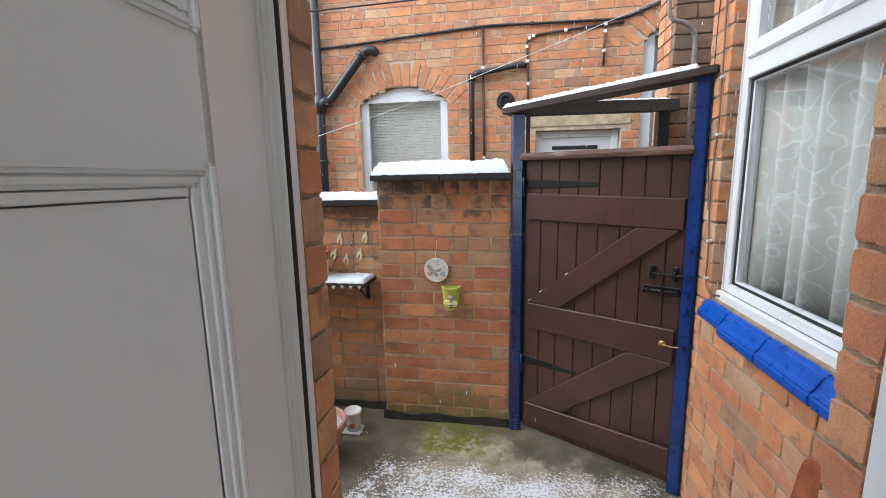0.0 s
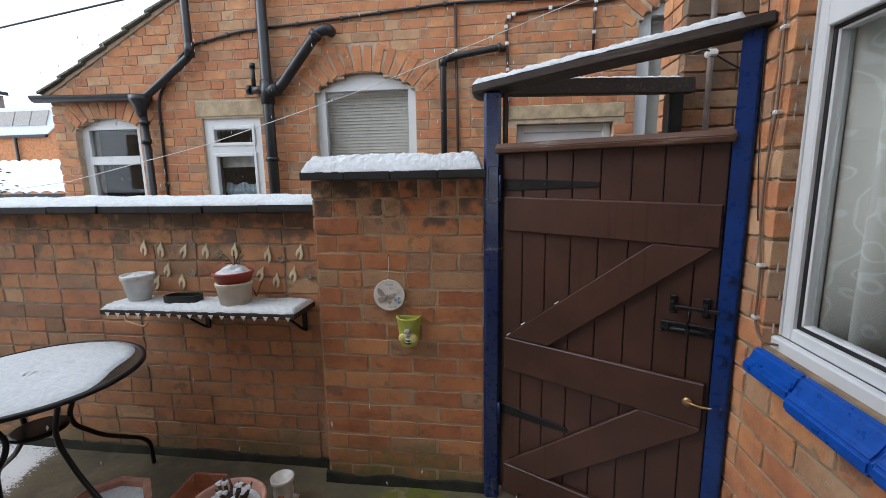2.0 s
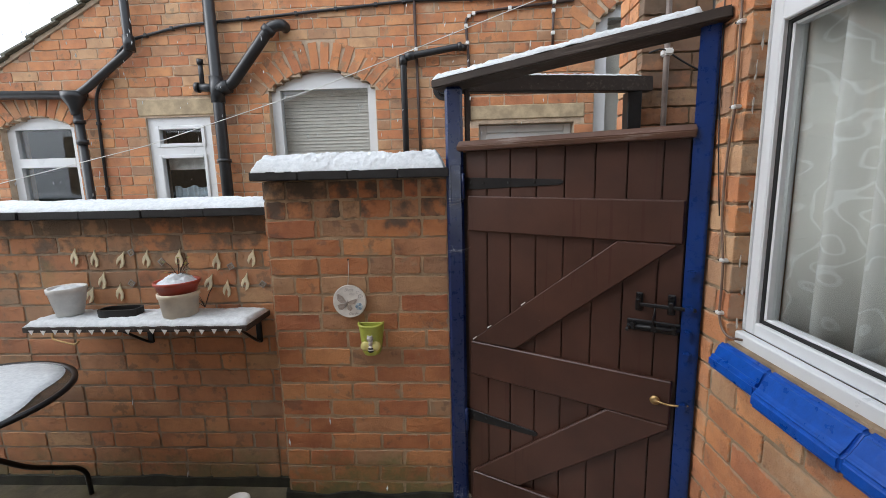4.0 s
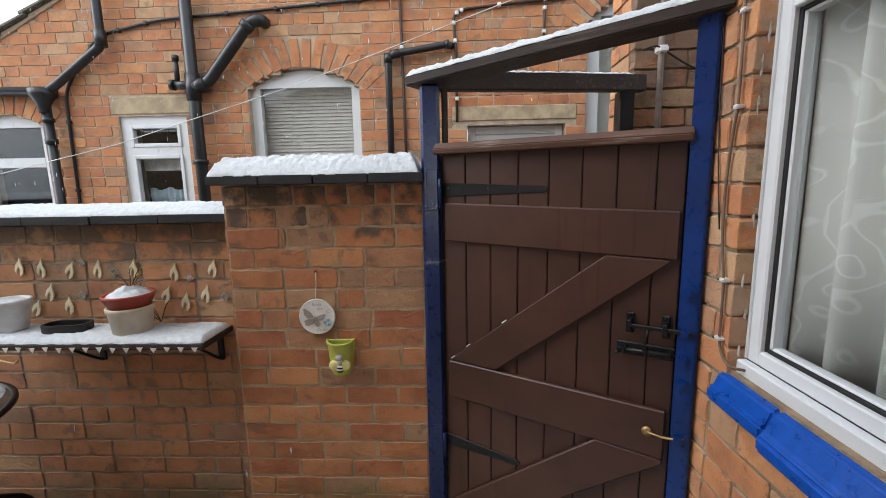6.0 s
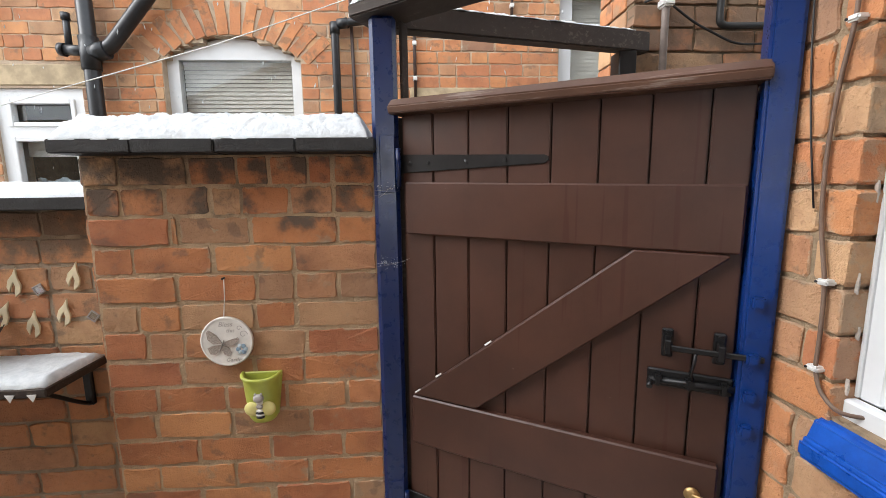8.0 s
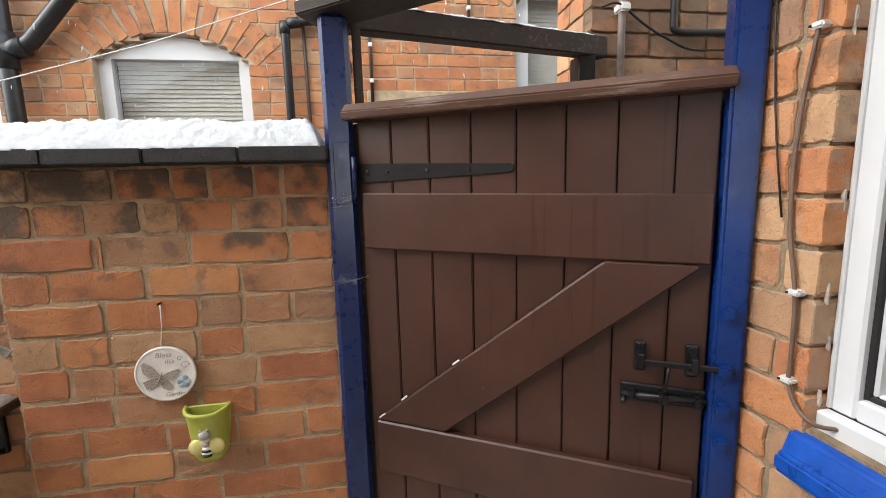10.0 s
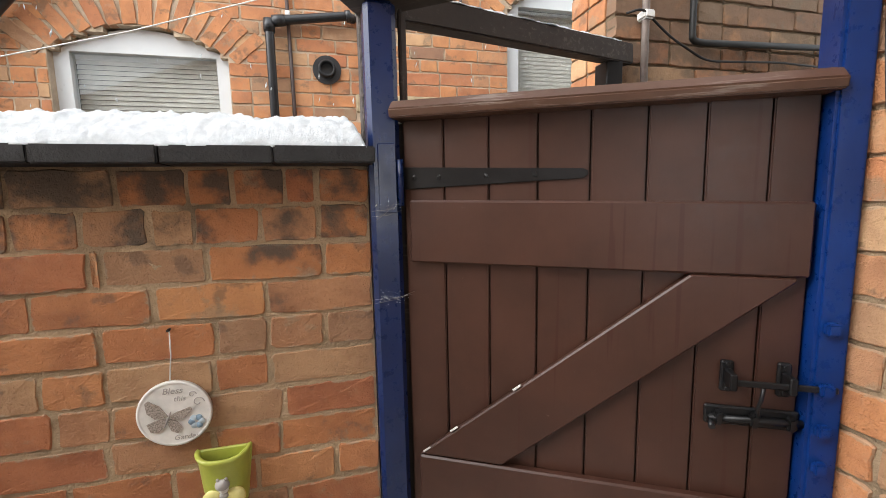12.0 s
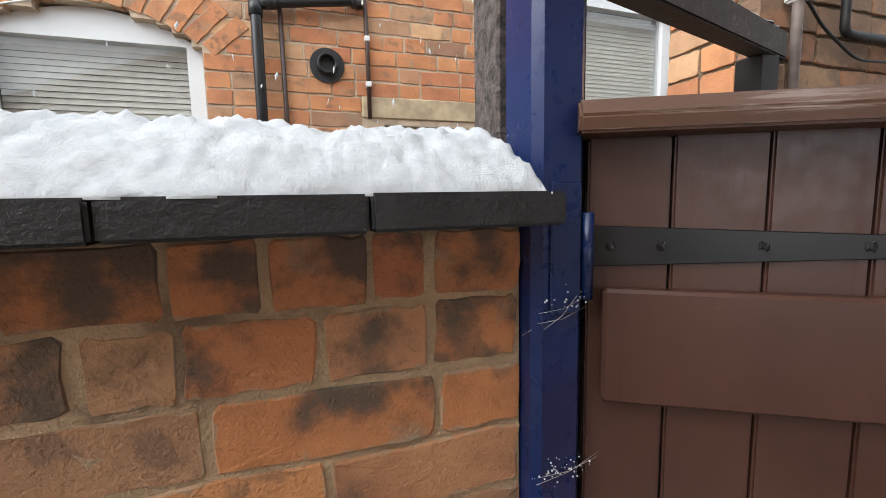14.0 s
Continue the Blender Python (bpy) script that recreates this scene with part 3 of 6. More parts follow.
def make_far_core():
    """The house wall behind its brick face, in bands with the openings left through."""
    bm = bmesh.new()
    cuts = sorted({GROUND - 0.1, TOP, *(o[2] for o in OPENINGS), *(o[3] for o in OPENINGS), *(o[3] + o[4] * k for o in OPENINGS for k in (0.35, 0.7, 1.0)),
                   *(RAKE[1] + 0.08 * i for i in range(21))})
    for a, b in zip(cuts, cuts[1:]):
        if b - a < 1e-4 or a >= TOP:
            continue
        z = (a + b) / 2
        spans = [(rake_x(z) + 0.02, 3.2)]
        for x0, x1, bo, s, r, ring in OPENINGS:
            if bo < z < s + r:
                h = far_arch(z, x0, x1, s, max(r, 0.001))
                if h:
                    spans = [g for lo, hi in spans for g in ((lo, min(hi, h[0])), (max(lo, h[1]), hi)) if g[1] - g[0] > 0.001]
        for lo, hi in spans:
            box(bm, lo, hi, FAR + 0.005, FAR + 0.24, a, b, 0)
    w = part("wall_neighbour", bm, M_MORTAR_PALE)
    return tagged(w, "orange brick rear wall of the neighbouring terraced house", "wall", kind="structure")


wall_far = make_far_core()
# rooms behind its windows, closed; their dimness is put into the wall colour
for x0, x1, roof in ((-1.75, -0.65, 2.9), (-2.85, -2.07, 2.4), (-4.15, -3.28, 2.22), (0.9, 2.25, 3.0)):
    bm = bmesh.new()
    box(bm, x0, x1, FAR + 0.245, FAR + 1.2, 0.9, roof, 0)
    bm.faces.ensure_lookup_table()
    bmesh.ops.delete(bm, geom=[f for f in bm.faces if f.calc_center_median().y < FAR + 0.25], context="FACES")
    tagged(part("room_shell", bm, M_DARKROOM), "closed room shell, coloured dark, behind the neighbour's window", "wall", kind="structure")

# the own house: window wall along the yard, and the door wall with the doorway
WIN_X = 0.66
DOOR_Y, DOOR_X0, DOOR_X1, DOOR_H = 0.775, -0.451, 0.385, 2.12
WIN = (0.86, 1.843, 0.955, 2.25)
bm = bmesh.new()
box(bm, WIN_X + 0.005, WIN_X + 0.24, 0.5, 2.02, GROUND - 0.05, WIN[2], 0)
box(bm, WIN_X + 0.005, WIN_X + 0.24, WIN[1] + 0.006, 2.02, WIN[2], 4.2, 0)
box(bm, WIN_X + 0.007, WIN_X + 0.24, 0.5, WIN[0], WIN[2], 4.2, 0)
box(bm, WIN_X + 0.007, WIN_X + 0.24, WIN[0], WIN[1], WIN[3], 4.2, 0)
wall_window = tagged(part("wall_window_side", bm, M_MORTAR), "orange brick house wall around a white window", "wall", kind="structure")
bm = bmesh.new()
box(bm, -7.0, DOOR_X0 - 0.007, 0.56, DOOR_Y, GROUND - 0.05, 2.3, 0)
box(bm, DOOR_X1 + 0.007, WIN_X + 0.20, 0.56, DOOR_Y, GROUND - 0.05, 2.3, 0)
box(bm, DOOR_X0 - 0.007, DOOR_X1 + 0.007, 0.56, DOOR_Y, DOOR_H, 2.3, 0)
prism(bm, [(-7.0, 2.301), (0.86, 2.301), (0.86, 4.25), (-4.2, 2.36), (-7.0, 2.36)], 0.56, DOOR_Y)
wall_door = tagged(part("wall_door_side", bm, M_MORTAR), "brick house wall with the back doorway", "wall", kind="structure")

# the room behind the door, and the room behind the window
bm = bmesh.new()
box(bm, -1.6, -1.5, -2.4, 0.56, GROUND, 2.45, 0)
box(bm, 1.5, 1.6, -2.4, 0.56, GROUND, 2.45, 0)
box(bm, -1.6, 1.6, -2.5, -2.4, GROUND, 0.95, 0)
box(bm, -1.6, 1.6, -2.5, -2.4, 2.1, 2.45, 0)
box(bm, -1.6, -0.75, -2.5, -2.4, 0.95, 2.1, 0)
box(bm, 0.75, 1.6, -2.5, -2.4, 0.95, 2.1, 0)
tagged(part("wall_kitchen", bm, M_PLASTER), "plain pale plaster inside the back room", "wall", kind="structure")
tagged(boxed("ceiling", -1.6, 1.6, -2.5, 0.56, 2.45, 2.55, M_PLASTER, bevel=0), "plain white ceiling of the back room", "ceiling", kind="structure")
tagged(boxed("floor", -1.6, 1.6, -2.5, 0.60, GROUND - 0.03, GROUND + 0.012, M_STONE, bevel=0), "plain pale floor of the back room", "floor", kind="structure")
bm = bmesh.new()
box(bm, 2.3, 2.4, 0.5, 2.02, 0.0, 2.9, 0)
box(bm, WIN_X + 0.24, 2.4, 0.4, 0.5, 0.0, 2.9, 0)
box(bm, WIN_X + 0.24, 2.4, 1.98, 2.02, 0.0, 2.9, 0)
box(bm, WIN_X + 0.24, 2.4, 0.4, 2.02, -0.1, 0.0, 0)
box(bm, WIN_X + 0.24, 2.4, 0.4, 2.02, 2.9, 3.0, 0)
tagged(part("wall_front_room", bm, M_PLASTER), "plain room behind the lace curtain", "wall", kind="structure")

# assumed window, out of view, that goes with the fill lamp
w6 = new("window_6")
tagged(w6, "assumed plain white window, never in view, behind the viewer", "window", kind="structure")
bm = bmesh.new()
box(bm, -0.75, -0.69, -2.48, -2.43, 0.95, 2.1, 0.003)
box(bm, 0.69, 0.75, -2.48, -2.43, 0.95, 2.1, 0.003)
box(bm, -0.69, 0.69, -2.48, -2.43, 0.95, 1.01, 0.003)
box(bm, -0.69, 0.69, -2.48, -2.43, 2.04, 2.1, 0.003)
part("window_frame", bm, M_UPVC, w6)

# pier of the house beyond the gate
PIER_X, PIER_Y = 0.765, 2.78
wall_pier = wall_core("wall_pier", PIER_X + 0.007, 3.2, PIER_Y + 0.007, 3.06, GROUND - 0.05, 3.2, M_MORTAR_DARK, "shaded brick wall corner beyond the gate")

# ---- white doorway ----


def make_door():
    frame_ob = new("door_1")
    tagged(frame_ob, "white panelled plastic back door standing open inwards", "door", kind="structure")
    y0, y1 = 0.615, 0.69
    # hinge-side frame: sloping inner band, seal, splayed outer face
    plan = [(-0.52, 0.392), (-0.368, 0.392), (-0.385, 0.445), (-0.428, 0.572), (-0.412, 0.580), (-0.410, 0.600), (-0.451, 0.692), (-0.52, 0.692)]
    bm = bmesh.new()
    lo = [bm.verts.new((x, y, GROUND)) for x, y in plan]
    hi = [bm.verts.new((x, y, DOOR_H)) for x, y in plan]
    bm.faces.new(lo[::-1])
    bm.faces.new(hi)
    for k in range(len(plan)):
        n = (k + 1) % len(plan)
        bm.faces.new((lo[k], lo[n], hi[n], hi[k]))
    bmesh.ops.recalc_face_normals(bm, faces=list(bm.faces))
    bmesh.ops.bevel(bm, geom=[e for e in bm.edges if abs(e.verts[0].co.z - e.verts[1].co.z) > 1], offset=0.006, segments=3, affect="EDGES", clamp_overlap=True)
    part("door_frame_jamb", bm, M_DOOR, frame_ob, "white plastic frame post")
    boxed("gasket", -0.418, -0.407, 0.586, 0.593, GROUND, DOOR_H, M_GASKET, frame_ob, "black rubber seal", bevel=0.002)
    boxed("screw_cap", -0.446, -0.438, 0.650, 0.658, 1.02, 1.03, M_GREYGLAZE, frame_ob, bevel=0.002)
    boxed("door_frame_jamb", DOOR_X1 - 0.004, DOOR_X1 + 0.05, y0, y1, GROUND, DOOR_H, M_UPVC, frame_ob)
    boxed("gasket", DOOR_X1 - 0.012, DOOR_X1 - 0.005, 0.60, 0.618, GROUND, DOOR_H, M_GASKET, frame_ob, bevel=0.002)
    boxed("door_frame_head", DOOR_X0 + 0.005, DOOR_X1 - 0.005, y0, y1, DOOR_H - 0.06, DOOR_H, M_UPVC, frame_ob)
    boxed("threshold", DOOR_X0 + 0.005, DOOR_X1 - 0.005, y0, 0.72, GROUND, GROUND + 0.05, M_UPVC, frame_ob)
    # the leaf, opened a right angle into the room
    leaf = boxed("door_leaf", -0.418, -0.362, -0.42, 0.384, GROUND + 0.02, DOOR_H - 0.07, M_DOOR, frame_ob, "cream white door leaf with moulded panels", bevel=0.005, seg=2)
    for z0, z1 in ((0.18, 0.72), (0.84, 1.457), (1.556, 1.95)):
        for k, (a, b) in enumerate(((0.0, 0.007), (0.009, 0.005), (0.018, 0.003))):
            bm = bmesh.new()
            ya, yb = -0.32 + a, 0.381 - a
            w = 0.010
            x0, x1 = -0.364, -0.3625 + b
            box(bm, x0, x1, yb - w, yb, z0 + a, z1 - a, 0.003, 2)
            box(bm, x0, x1, ya, ya + w, z0 + a, z1 - a, 0.003, 2)
            box(bm, x0, x1, ya + w, yb - w, z0 + a, z0 + a + w, 0.003, 2)
            box(bm, x0, x1, ya + w, yb - w, z1 - a - w, z1 - a, 0.003, 2)
            part("panel_moulding", bm, M_DOOR, leaf)
    return frame_ob


make_door()

# ---- windows ----


def sash(bm, x0, x1, z0, z1, w, y0, y1, bevel=0.004):
    """Four mitred-looking bars of a plastic frame, in local x and z."""
    box(bm, x0, x0 + w, y0, y1, z0, z1, bevel)
    box(bm, x1 - w, x1, y0, y1, z0, z1, bevel)
    box(bm, x0 + w, x1 - w, y0, y1, z0, z0 + w, bevel)
    box(bm, x0 + w, x1 - w, y0, y1, z1 - w, z1, bevel)


def pane(name, x0, x1, z0, z1, y, parent):
    p = boxed(name, x0, x1, y, y + 0.006, z0, z1, M_GLASS, parent, "clear glass", bevel=0)
    p.visible_shadow = False
    return p


def make_yard_window():
    """The large white window over the blue sill; local x runs along the wall, away from the gate."""
    w = new("window_1")
    w.matrix_world = pose(WIN_X, 0, 0, 0, 0, -90)
    tagged(w, "white plastic window with lace curtain above a blue sill", "window", kind="structure")
    u0, u1, z0, z1 = -WIN[1] + 0.004, -WIN[0], WIN[2], WIN[3]
    bm = bmesh.new()
    sash(bm, u0, u1, z0 + 0.03, z1, 0.036, 0.046, 0.115)
    part("window_frame", bm, M_UPVC, w)
    boxed("transom", u0 + 0.036, u1 - 0.036, 0.044, 0.113, 1.775, 1.845, M_UPVC, w)
    bm = bmesh.new()
    sash(bm, u0 + 0.037, u1 - 0.037, 1.840, z1 - 0.055, 0.055, 0.032, 0.09, 0.007)
    part("fanlight_sash", bm, M_UPVC, w)
    bm = bmesh.new()
    sash(bm, u0 + 0.034, u1 - 0.034, z0 + 0.064, 1.777, 0.010, 0.059, 0.095, 0.002)
    part("gasket", bm, M_GASKET, w, "dark glazing seal")
    bm = bmesh.new()
    sash(bm, u0 + 0.042, u1 - 0.042, z0 + 0.072, 1.769, 0.008, 0.063, 0.095, 0.004)
    part("glazing_bead", bm, M_UPVC, w)
    pane("pane", u0 + 0.034, u1 - 0.034, z0 + 0.064, 1.78, 0.077, w)
    pane("pane", u0 + 0.10, u1 - 0.10, 1.89, z1 - 0.10, 0.06, w)
    boxed("sill_trim", u0 - 0.004, u1, 0.022, 0.047, z0 - 0.004, z0 + 0.032, M_UPVC, w, bevel=0.004)
    # reveal edge between brick and frame
    boxed("sealant", u0 - 0.003, u0 + 0.004, 0.040, 0.052, z0 + 0.034, z1, M_UPVC, w, "white sealant bead", bevel=0.002)
    # old paint runs on the brick reveal
    rng = random.Random(14)
    for k in (0, 1, 2, 4, 7, 8, 9, 12):
        z = 1.02 + 0.0803 * k + rng.uniform(-0.02, 0.02)
        bm = bmesh.new()
        x = rng.uniform(0.010, 0.032)
        tall, n = rng.uniform(0.5, 1.3), 13
        line = [(x + rng.uniform(0.0004, 0.0030) * math.cos(a), z + tall * rng.uniform(0.4, 1.2) * 0.022 * math.sin(a)) for a in (2 * math.pi * i / n for i in range(n))]
        vs = [bm.verts.new((u0 + 0.0009, y, zz)) for y, zz in line]
        ws = [bm.verts.new((u0 - 0.0045, y, zz)) for y, zz in line]
        bm.faces.new(vs)
        for i in range(n):
            bm.faces.new((vs[i], vs[(i + 1) % n], ws[(i + 1) % n], ws[i]))
        part("paint_run", bm, M_OLDPAINT, w, "old white paint smear")
    return w


make_yard_window()


def make_curtain():
    bm = bmesh.new()
    cols = []
    n = 150
    for i in range(n + 1):
        y = 0.90 + (1.80 - 0.90) * i / n
        x = WIN_X + 0.145 + 0.028 * math.sin(y * 62) + 0.012 * math.sin(y * 27 + 1)
        cols.append([bm.verts.new((x + 0.006 * math.sin(y * 31 + z * 2), y, z)) for z in (0.98, 1.3, 1.6, 1.9, 2.2)])
    for a, b in zip(cols, cols[1:]):
        for k in range(4):
            f = bm.faces.new((a[k], b[k], b[k + 1], a[k + 1]))
            f.smooth = True
    ob = part("lace_curtain", bm, M_LACE)
    sol = ob.modifiers.new("thickness", "SOLIDIFY")
    sol.thickness = 0.002
    return tagged(ob, "cream lace net curtain hanging in folds behind glass", "curtain")


make_curtain()


def make_blue_sill():
    """Painted bullnose tiles under the window."""
    s = thing("window_sill", (WIN_X, 0, 0), "glossy blue painted sloping tile window sill", "window sill", kind="structure")
    ends = [1.858, 1.665, 1.42, 1.17, 0.93, 0.80]
    for i, (a, b) in enumerate(zip(ends, ends[1:])):
        drop = 0.0 if i == 0 else -0.004
        out = -0.036 if i == 0 else -0.046
        bm = bmesh.new()
        prof = [(0.03, 0.955), (-0.01, 0.945), (out + 0.012, 0.908 + drop), (out, 0.898 + drop), (out, 0.868 + drop), (out + 0.012, 0.861 + drop), (0.03, 0.868 + drop)]
        if i == 0:
            prof = [(x, z + (0.012 if 3 <= k <= 5 else 0)) for k, (x, z) in enumerate(prof)]
        v0 = [bm.verts.new((x, a, z)) for x, z in prof]
        v1 = [bm.verts.new((x, b + 0.001, z)) for x, z in prof]
        fs = [bm.faces.new(v0), bm.faces.new(v1[::-1])]
        for k in range(len(prof)):
            j = (k + 1) % len(prof)
            fs.append(bm.faces.new((v0[j], v0[k], v1[k], v1[j])))
        bmesh.ops.recalc_face_normals(bm, faces=fs)
        bmesh.ops.bevel(bm, geom=list(bm.edges), offset=0.006, segments=3, affect="EDGES", clamp_overlap=True)
        part("sill_tile", bm, M_SILL, s)
    return s


make_blue_sill()


def arch_points(x0, x1, spring, rise, n=14):
    c, w = (x0 + x1) / 2, (x1 - x0) / 2
    return [(c + w * k, spring + rise * (1 - k * k)) for k in (1 - 2 * i / n for i in range(n + 1))]


def ring_bar(bm, outer, inner, y0, y1):
    """A frame bar between two outlines with the same number of points."""
    n = len(outer)
    rows = [[bm.verts.new((x, y, z)) for x, z in line] for line, y in ((outer, y0), (inner, y0), (inner, y1), (outer, y1))]
    for a, b in zip(rows, rows[1:] + rows[:1]):
        for i in range(n):
            j = (i + 1) % n
            bm.faces.new((a[i], a[j], b[j], b[i]))
    bmesh.ops.recalc_face_normals(bm, faces=list(bm.faces))


def far_window(name, o, label, blind=False, transom=None, sashes=False):
    x0, x1, z0, s, r, ring = o
    w = new(name)
    w.matrix_world = Matrix.Translation((0, FAR + (0.025 if name == "window_3" else 0.06), 0))
    tagged(w, label, "window", kind="structure")
    wd = 0.105 if name == "window_5" else 0.075
    if r > 0:
        outer = [(x0, z0), (x1, z0)] + arch_points(x0, x1, s, r)
        inner = [(x0 + wd, z0 + wd), (x1 - wd, z0 + wd)] + [(min(max(x, x0 + wd), x1 - wd), min(z - 0.02, s + r * 0.35 - 0.04)) for x, z in arch_points(x0, x1, s, r)]
    else:
        outer = [(x0, z0), (x1, z0), (x1, s), (x0, s)]
        inner = [(x0 + wd, z0 + wd), (x1 - wd, z0 + wd), (x1 - wd, s - wd), (x0 + wd, s - wd)]
    bm = bmesh.new()
    ring_bar(bm, outer, inner, 0.0, 0.06)
    part("window_frame", bm, M_UPVC, w)
    top = s - wd if r == 0 else s + r * 0.35 - 0.04
    if transom:
        boxed("transom", x0 + wd, x1 - wd, -0.004, 0.056, transom - 0.04, transom + 0.04, M_UPVC, w)
    if sashes:
        for a, b in ((z0 + wd, transom - 0.04), (transom + 0.04, top)):
            bm = bmesh.new()
            sash(bm, x0 + wd - 0.008, x1 - wd + 0.008, a - 0.008, b + 0.008, 0.03, -0.012, 0.04, 0.004)
            part("sash", bm, M_UPVC, w)
    pane("pane", x0 + wd * 0.7, x1 - wd * 0.7, z0 + wd * 0.7, top + 0.015, 0.03, w)
    boxed("window_sill", x0 - 0.03, x1 + 0.03, -0.08, 0.03, z0 - 0.05, z0 - 0.003, M_UPVC, w)
    if blind:
        b = thing("venetian_blind", (0, FAR + 0.16, 0), "closed pale venetian blind with fine slats behind glass", "blind")
        boxed("headrail", x0 + 0.06, x1 - 0.06, -0.015, 0.02, top - 0.02, top + 0.01, M_BLIND, b)
        tilt = 80 if name == "window_5" else 70
        first = box(bmesh.new(), x0 + 0.06, x1 - 0.06, -0.0145, 0.0145, -0.0008, 0.0008, 0)
        slat = part("slat", first, M_BLIND, b)
        slat.matrix_local = pose(0, 0, top - 0.03, tilt, 0, 0)
        k = 1
        while top - 0.03 - k * 0.028 > z0 + 0.08:
            c = bpy.data.objects.new("slat", slat.data)
            scene.collection.objects.link(c)
            c.parent = b
            c.matrix_local = pose(0, 0, top - 0.03 - k * 0.028, tilt, 0, 0)
            k += 1
    return w


far_window("window_2", OPENINGS[0], "white arched window with a venetian blind", blind=True)
far_window("window_3", OPENINGS[1], "small white window with fanlight and short net curtain", transom=1.735, sashes=True)
far_window("window_4", OPENINGS[2], "white two-part window under a brick arch", transom=1.665)
far_window("window_5", OPENINGS[4], "tall white arched window with a pale blind beyond the gate", blind=True)
valance = boxed("net_valance", -2.66, -2.25, FAR + 0.125, FAR + 0.128, 1.58, 1.69, M_CLIP, bevel=0)
tagged(valance, "short white net valance behind the small window", "curtain")
bm = bmesh.new()
n = 60
cols = []
for i in range(n + 1):
    x = -2.655 + 0.40 * i / n
    y = FAR + 0.150 + 0.010 * math.sin(x * 130) + 0.004 * math.sin(x * 47)
    cols.append([bm.verts.new((x, y, z)) for z in (1.17, 1.30, 1.43 + 0.012 * math.sin(x * 40))])
for a, b in zip(cols, cols[1:]):
    for k in range(2):
        bm.faces.new((a[k], b[k], b[k + 1], a[k + 1])).smooth = True
net = part("half_curtain", bm, M_PALEBLUE)
tagged(net, "pale blue gathered half curtain behind the small window", "curtain")

for k, (x0, x1, a, b) in enumerate(LINTELS):
    tagged(boxed("lintel", x0, x1, FAR - 0.004, FAR + 0.1, a, b, M_STONE, bevel=0.006), "flat sandstone lintel over an opening", "lintel", kind="structure")

# neighbour's back door, seen over the gate
d = new("door_2")
d.matrix_world = Matrix.Translation((0, FAR + 0.08, 0))
tagged(d, "white plastic back door with a glazed top", "door", kind="structure")
bm = bmesh.new()
sash(bm, 0.085, 0.84, GROUND, 1.872, 0.06, 0, 0.06)
part("door_frame", bm, M_UPVC, d)
boxed("door_leaf", 0.145, 0.78, 0.015, 0.055, GROUND + 0.06, 1.812, M_UPVC, d)
boxed("letter_slot", 0.24, 0.66, 0.008, 0.02, 1.70, 1.735, M_GASKET, d, "dark glazed strip")

# ---- copings and snow ----


def make_coping(name, x0, x1, y0, y1, z, pieces, label):
    c = thing(name, (0, 0, z), label, "coping", kind="structure")
    step = (x1 - x0) / pieces
    for i in range(pieces):
        a, b = x0 + i * step, x0 + (i + 1) * step - 0.002
        dz = random.uniform(-0.0015, 0.0015)
        bm = box(bmesh.new(), a, b, y0 + random.uniform(-0.004, 0.004), y1, dz, 0.034 + dz, 0.003, 2)
        part("slate", bm, M_SLATE, c)
    return c


make_coping("coping", -0.908, -0.120, 2.325, 2.72, 1.434, 4, "black slate coping on the taller wall")
make_coping("coping", -7.0, -0.892, 2.425, 2.76, 1.293, 22, "dark slate coping along the low garden wall")
snow = part("snow_cover", snow_slab(-0.905, -0.138, 2.330, 2.71, 1.467, 0.070, 0.0055, 0.011, 0.10), M_SNOW)
tagged(snow, "thick soft snow lying on the taller wall coping", "snow", kind="stuff")
snow = part("snow_cover", snow_slab(-7.0, -0.895, 2.435, 2.75, 1.326, 0.042, 0.016, 0.009, 0.09), M_SNOW_GRIT)
tagged(snow, "thin patchy snow along the low wall coping", "snow", kind="stuff")

# ---- gate ----
GATE = pose(-0.107, 2.388, 0, 0, 0, -29.7)   # local x along the gate, -y towards the yard
BOARDS = [0.048, 0.141, 0.239, 0.340, 0.442, 0.545, 0.645, 0.748, 0.820]


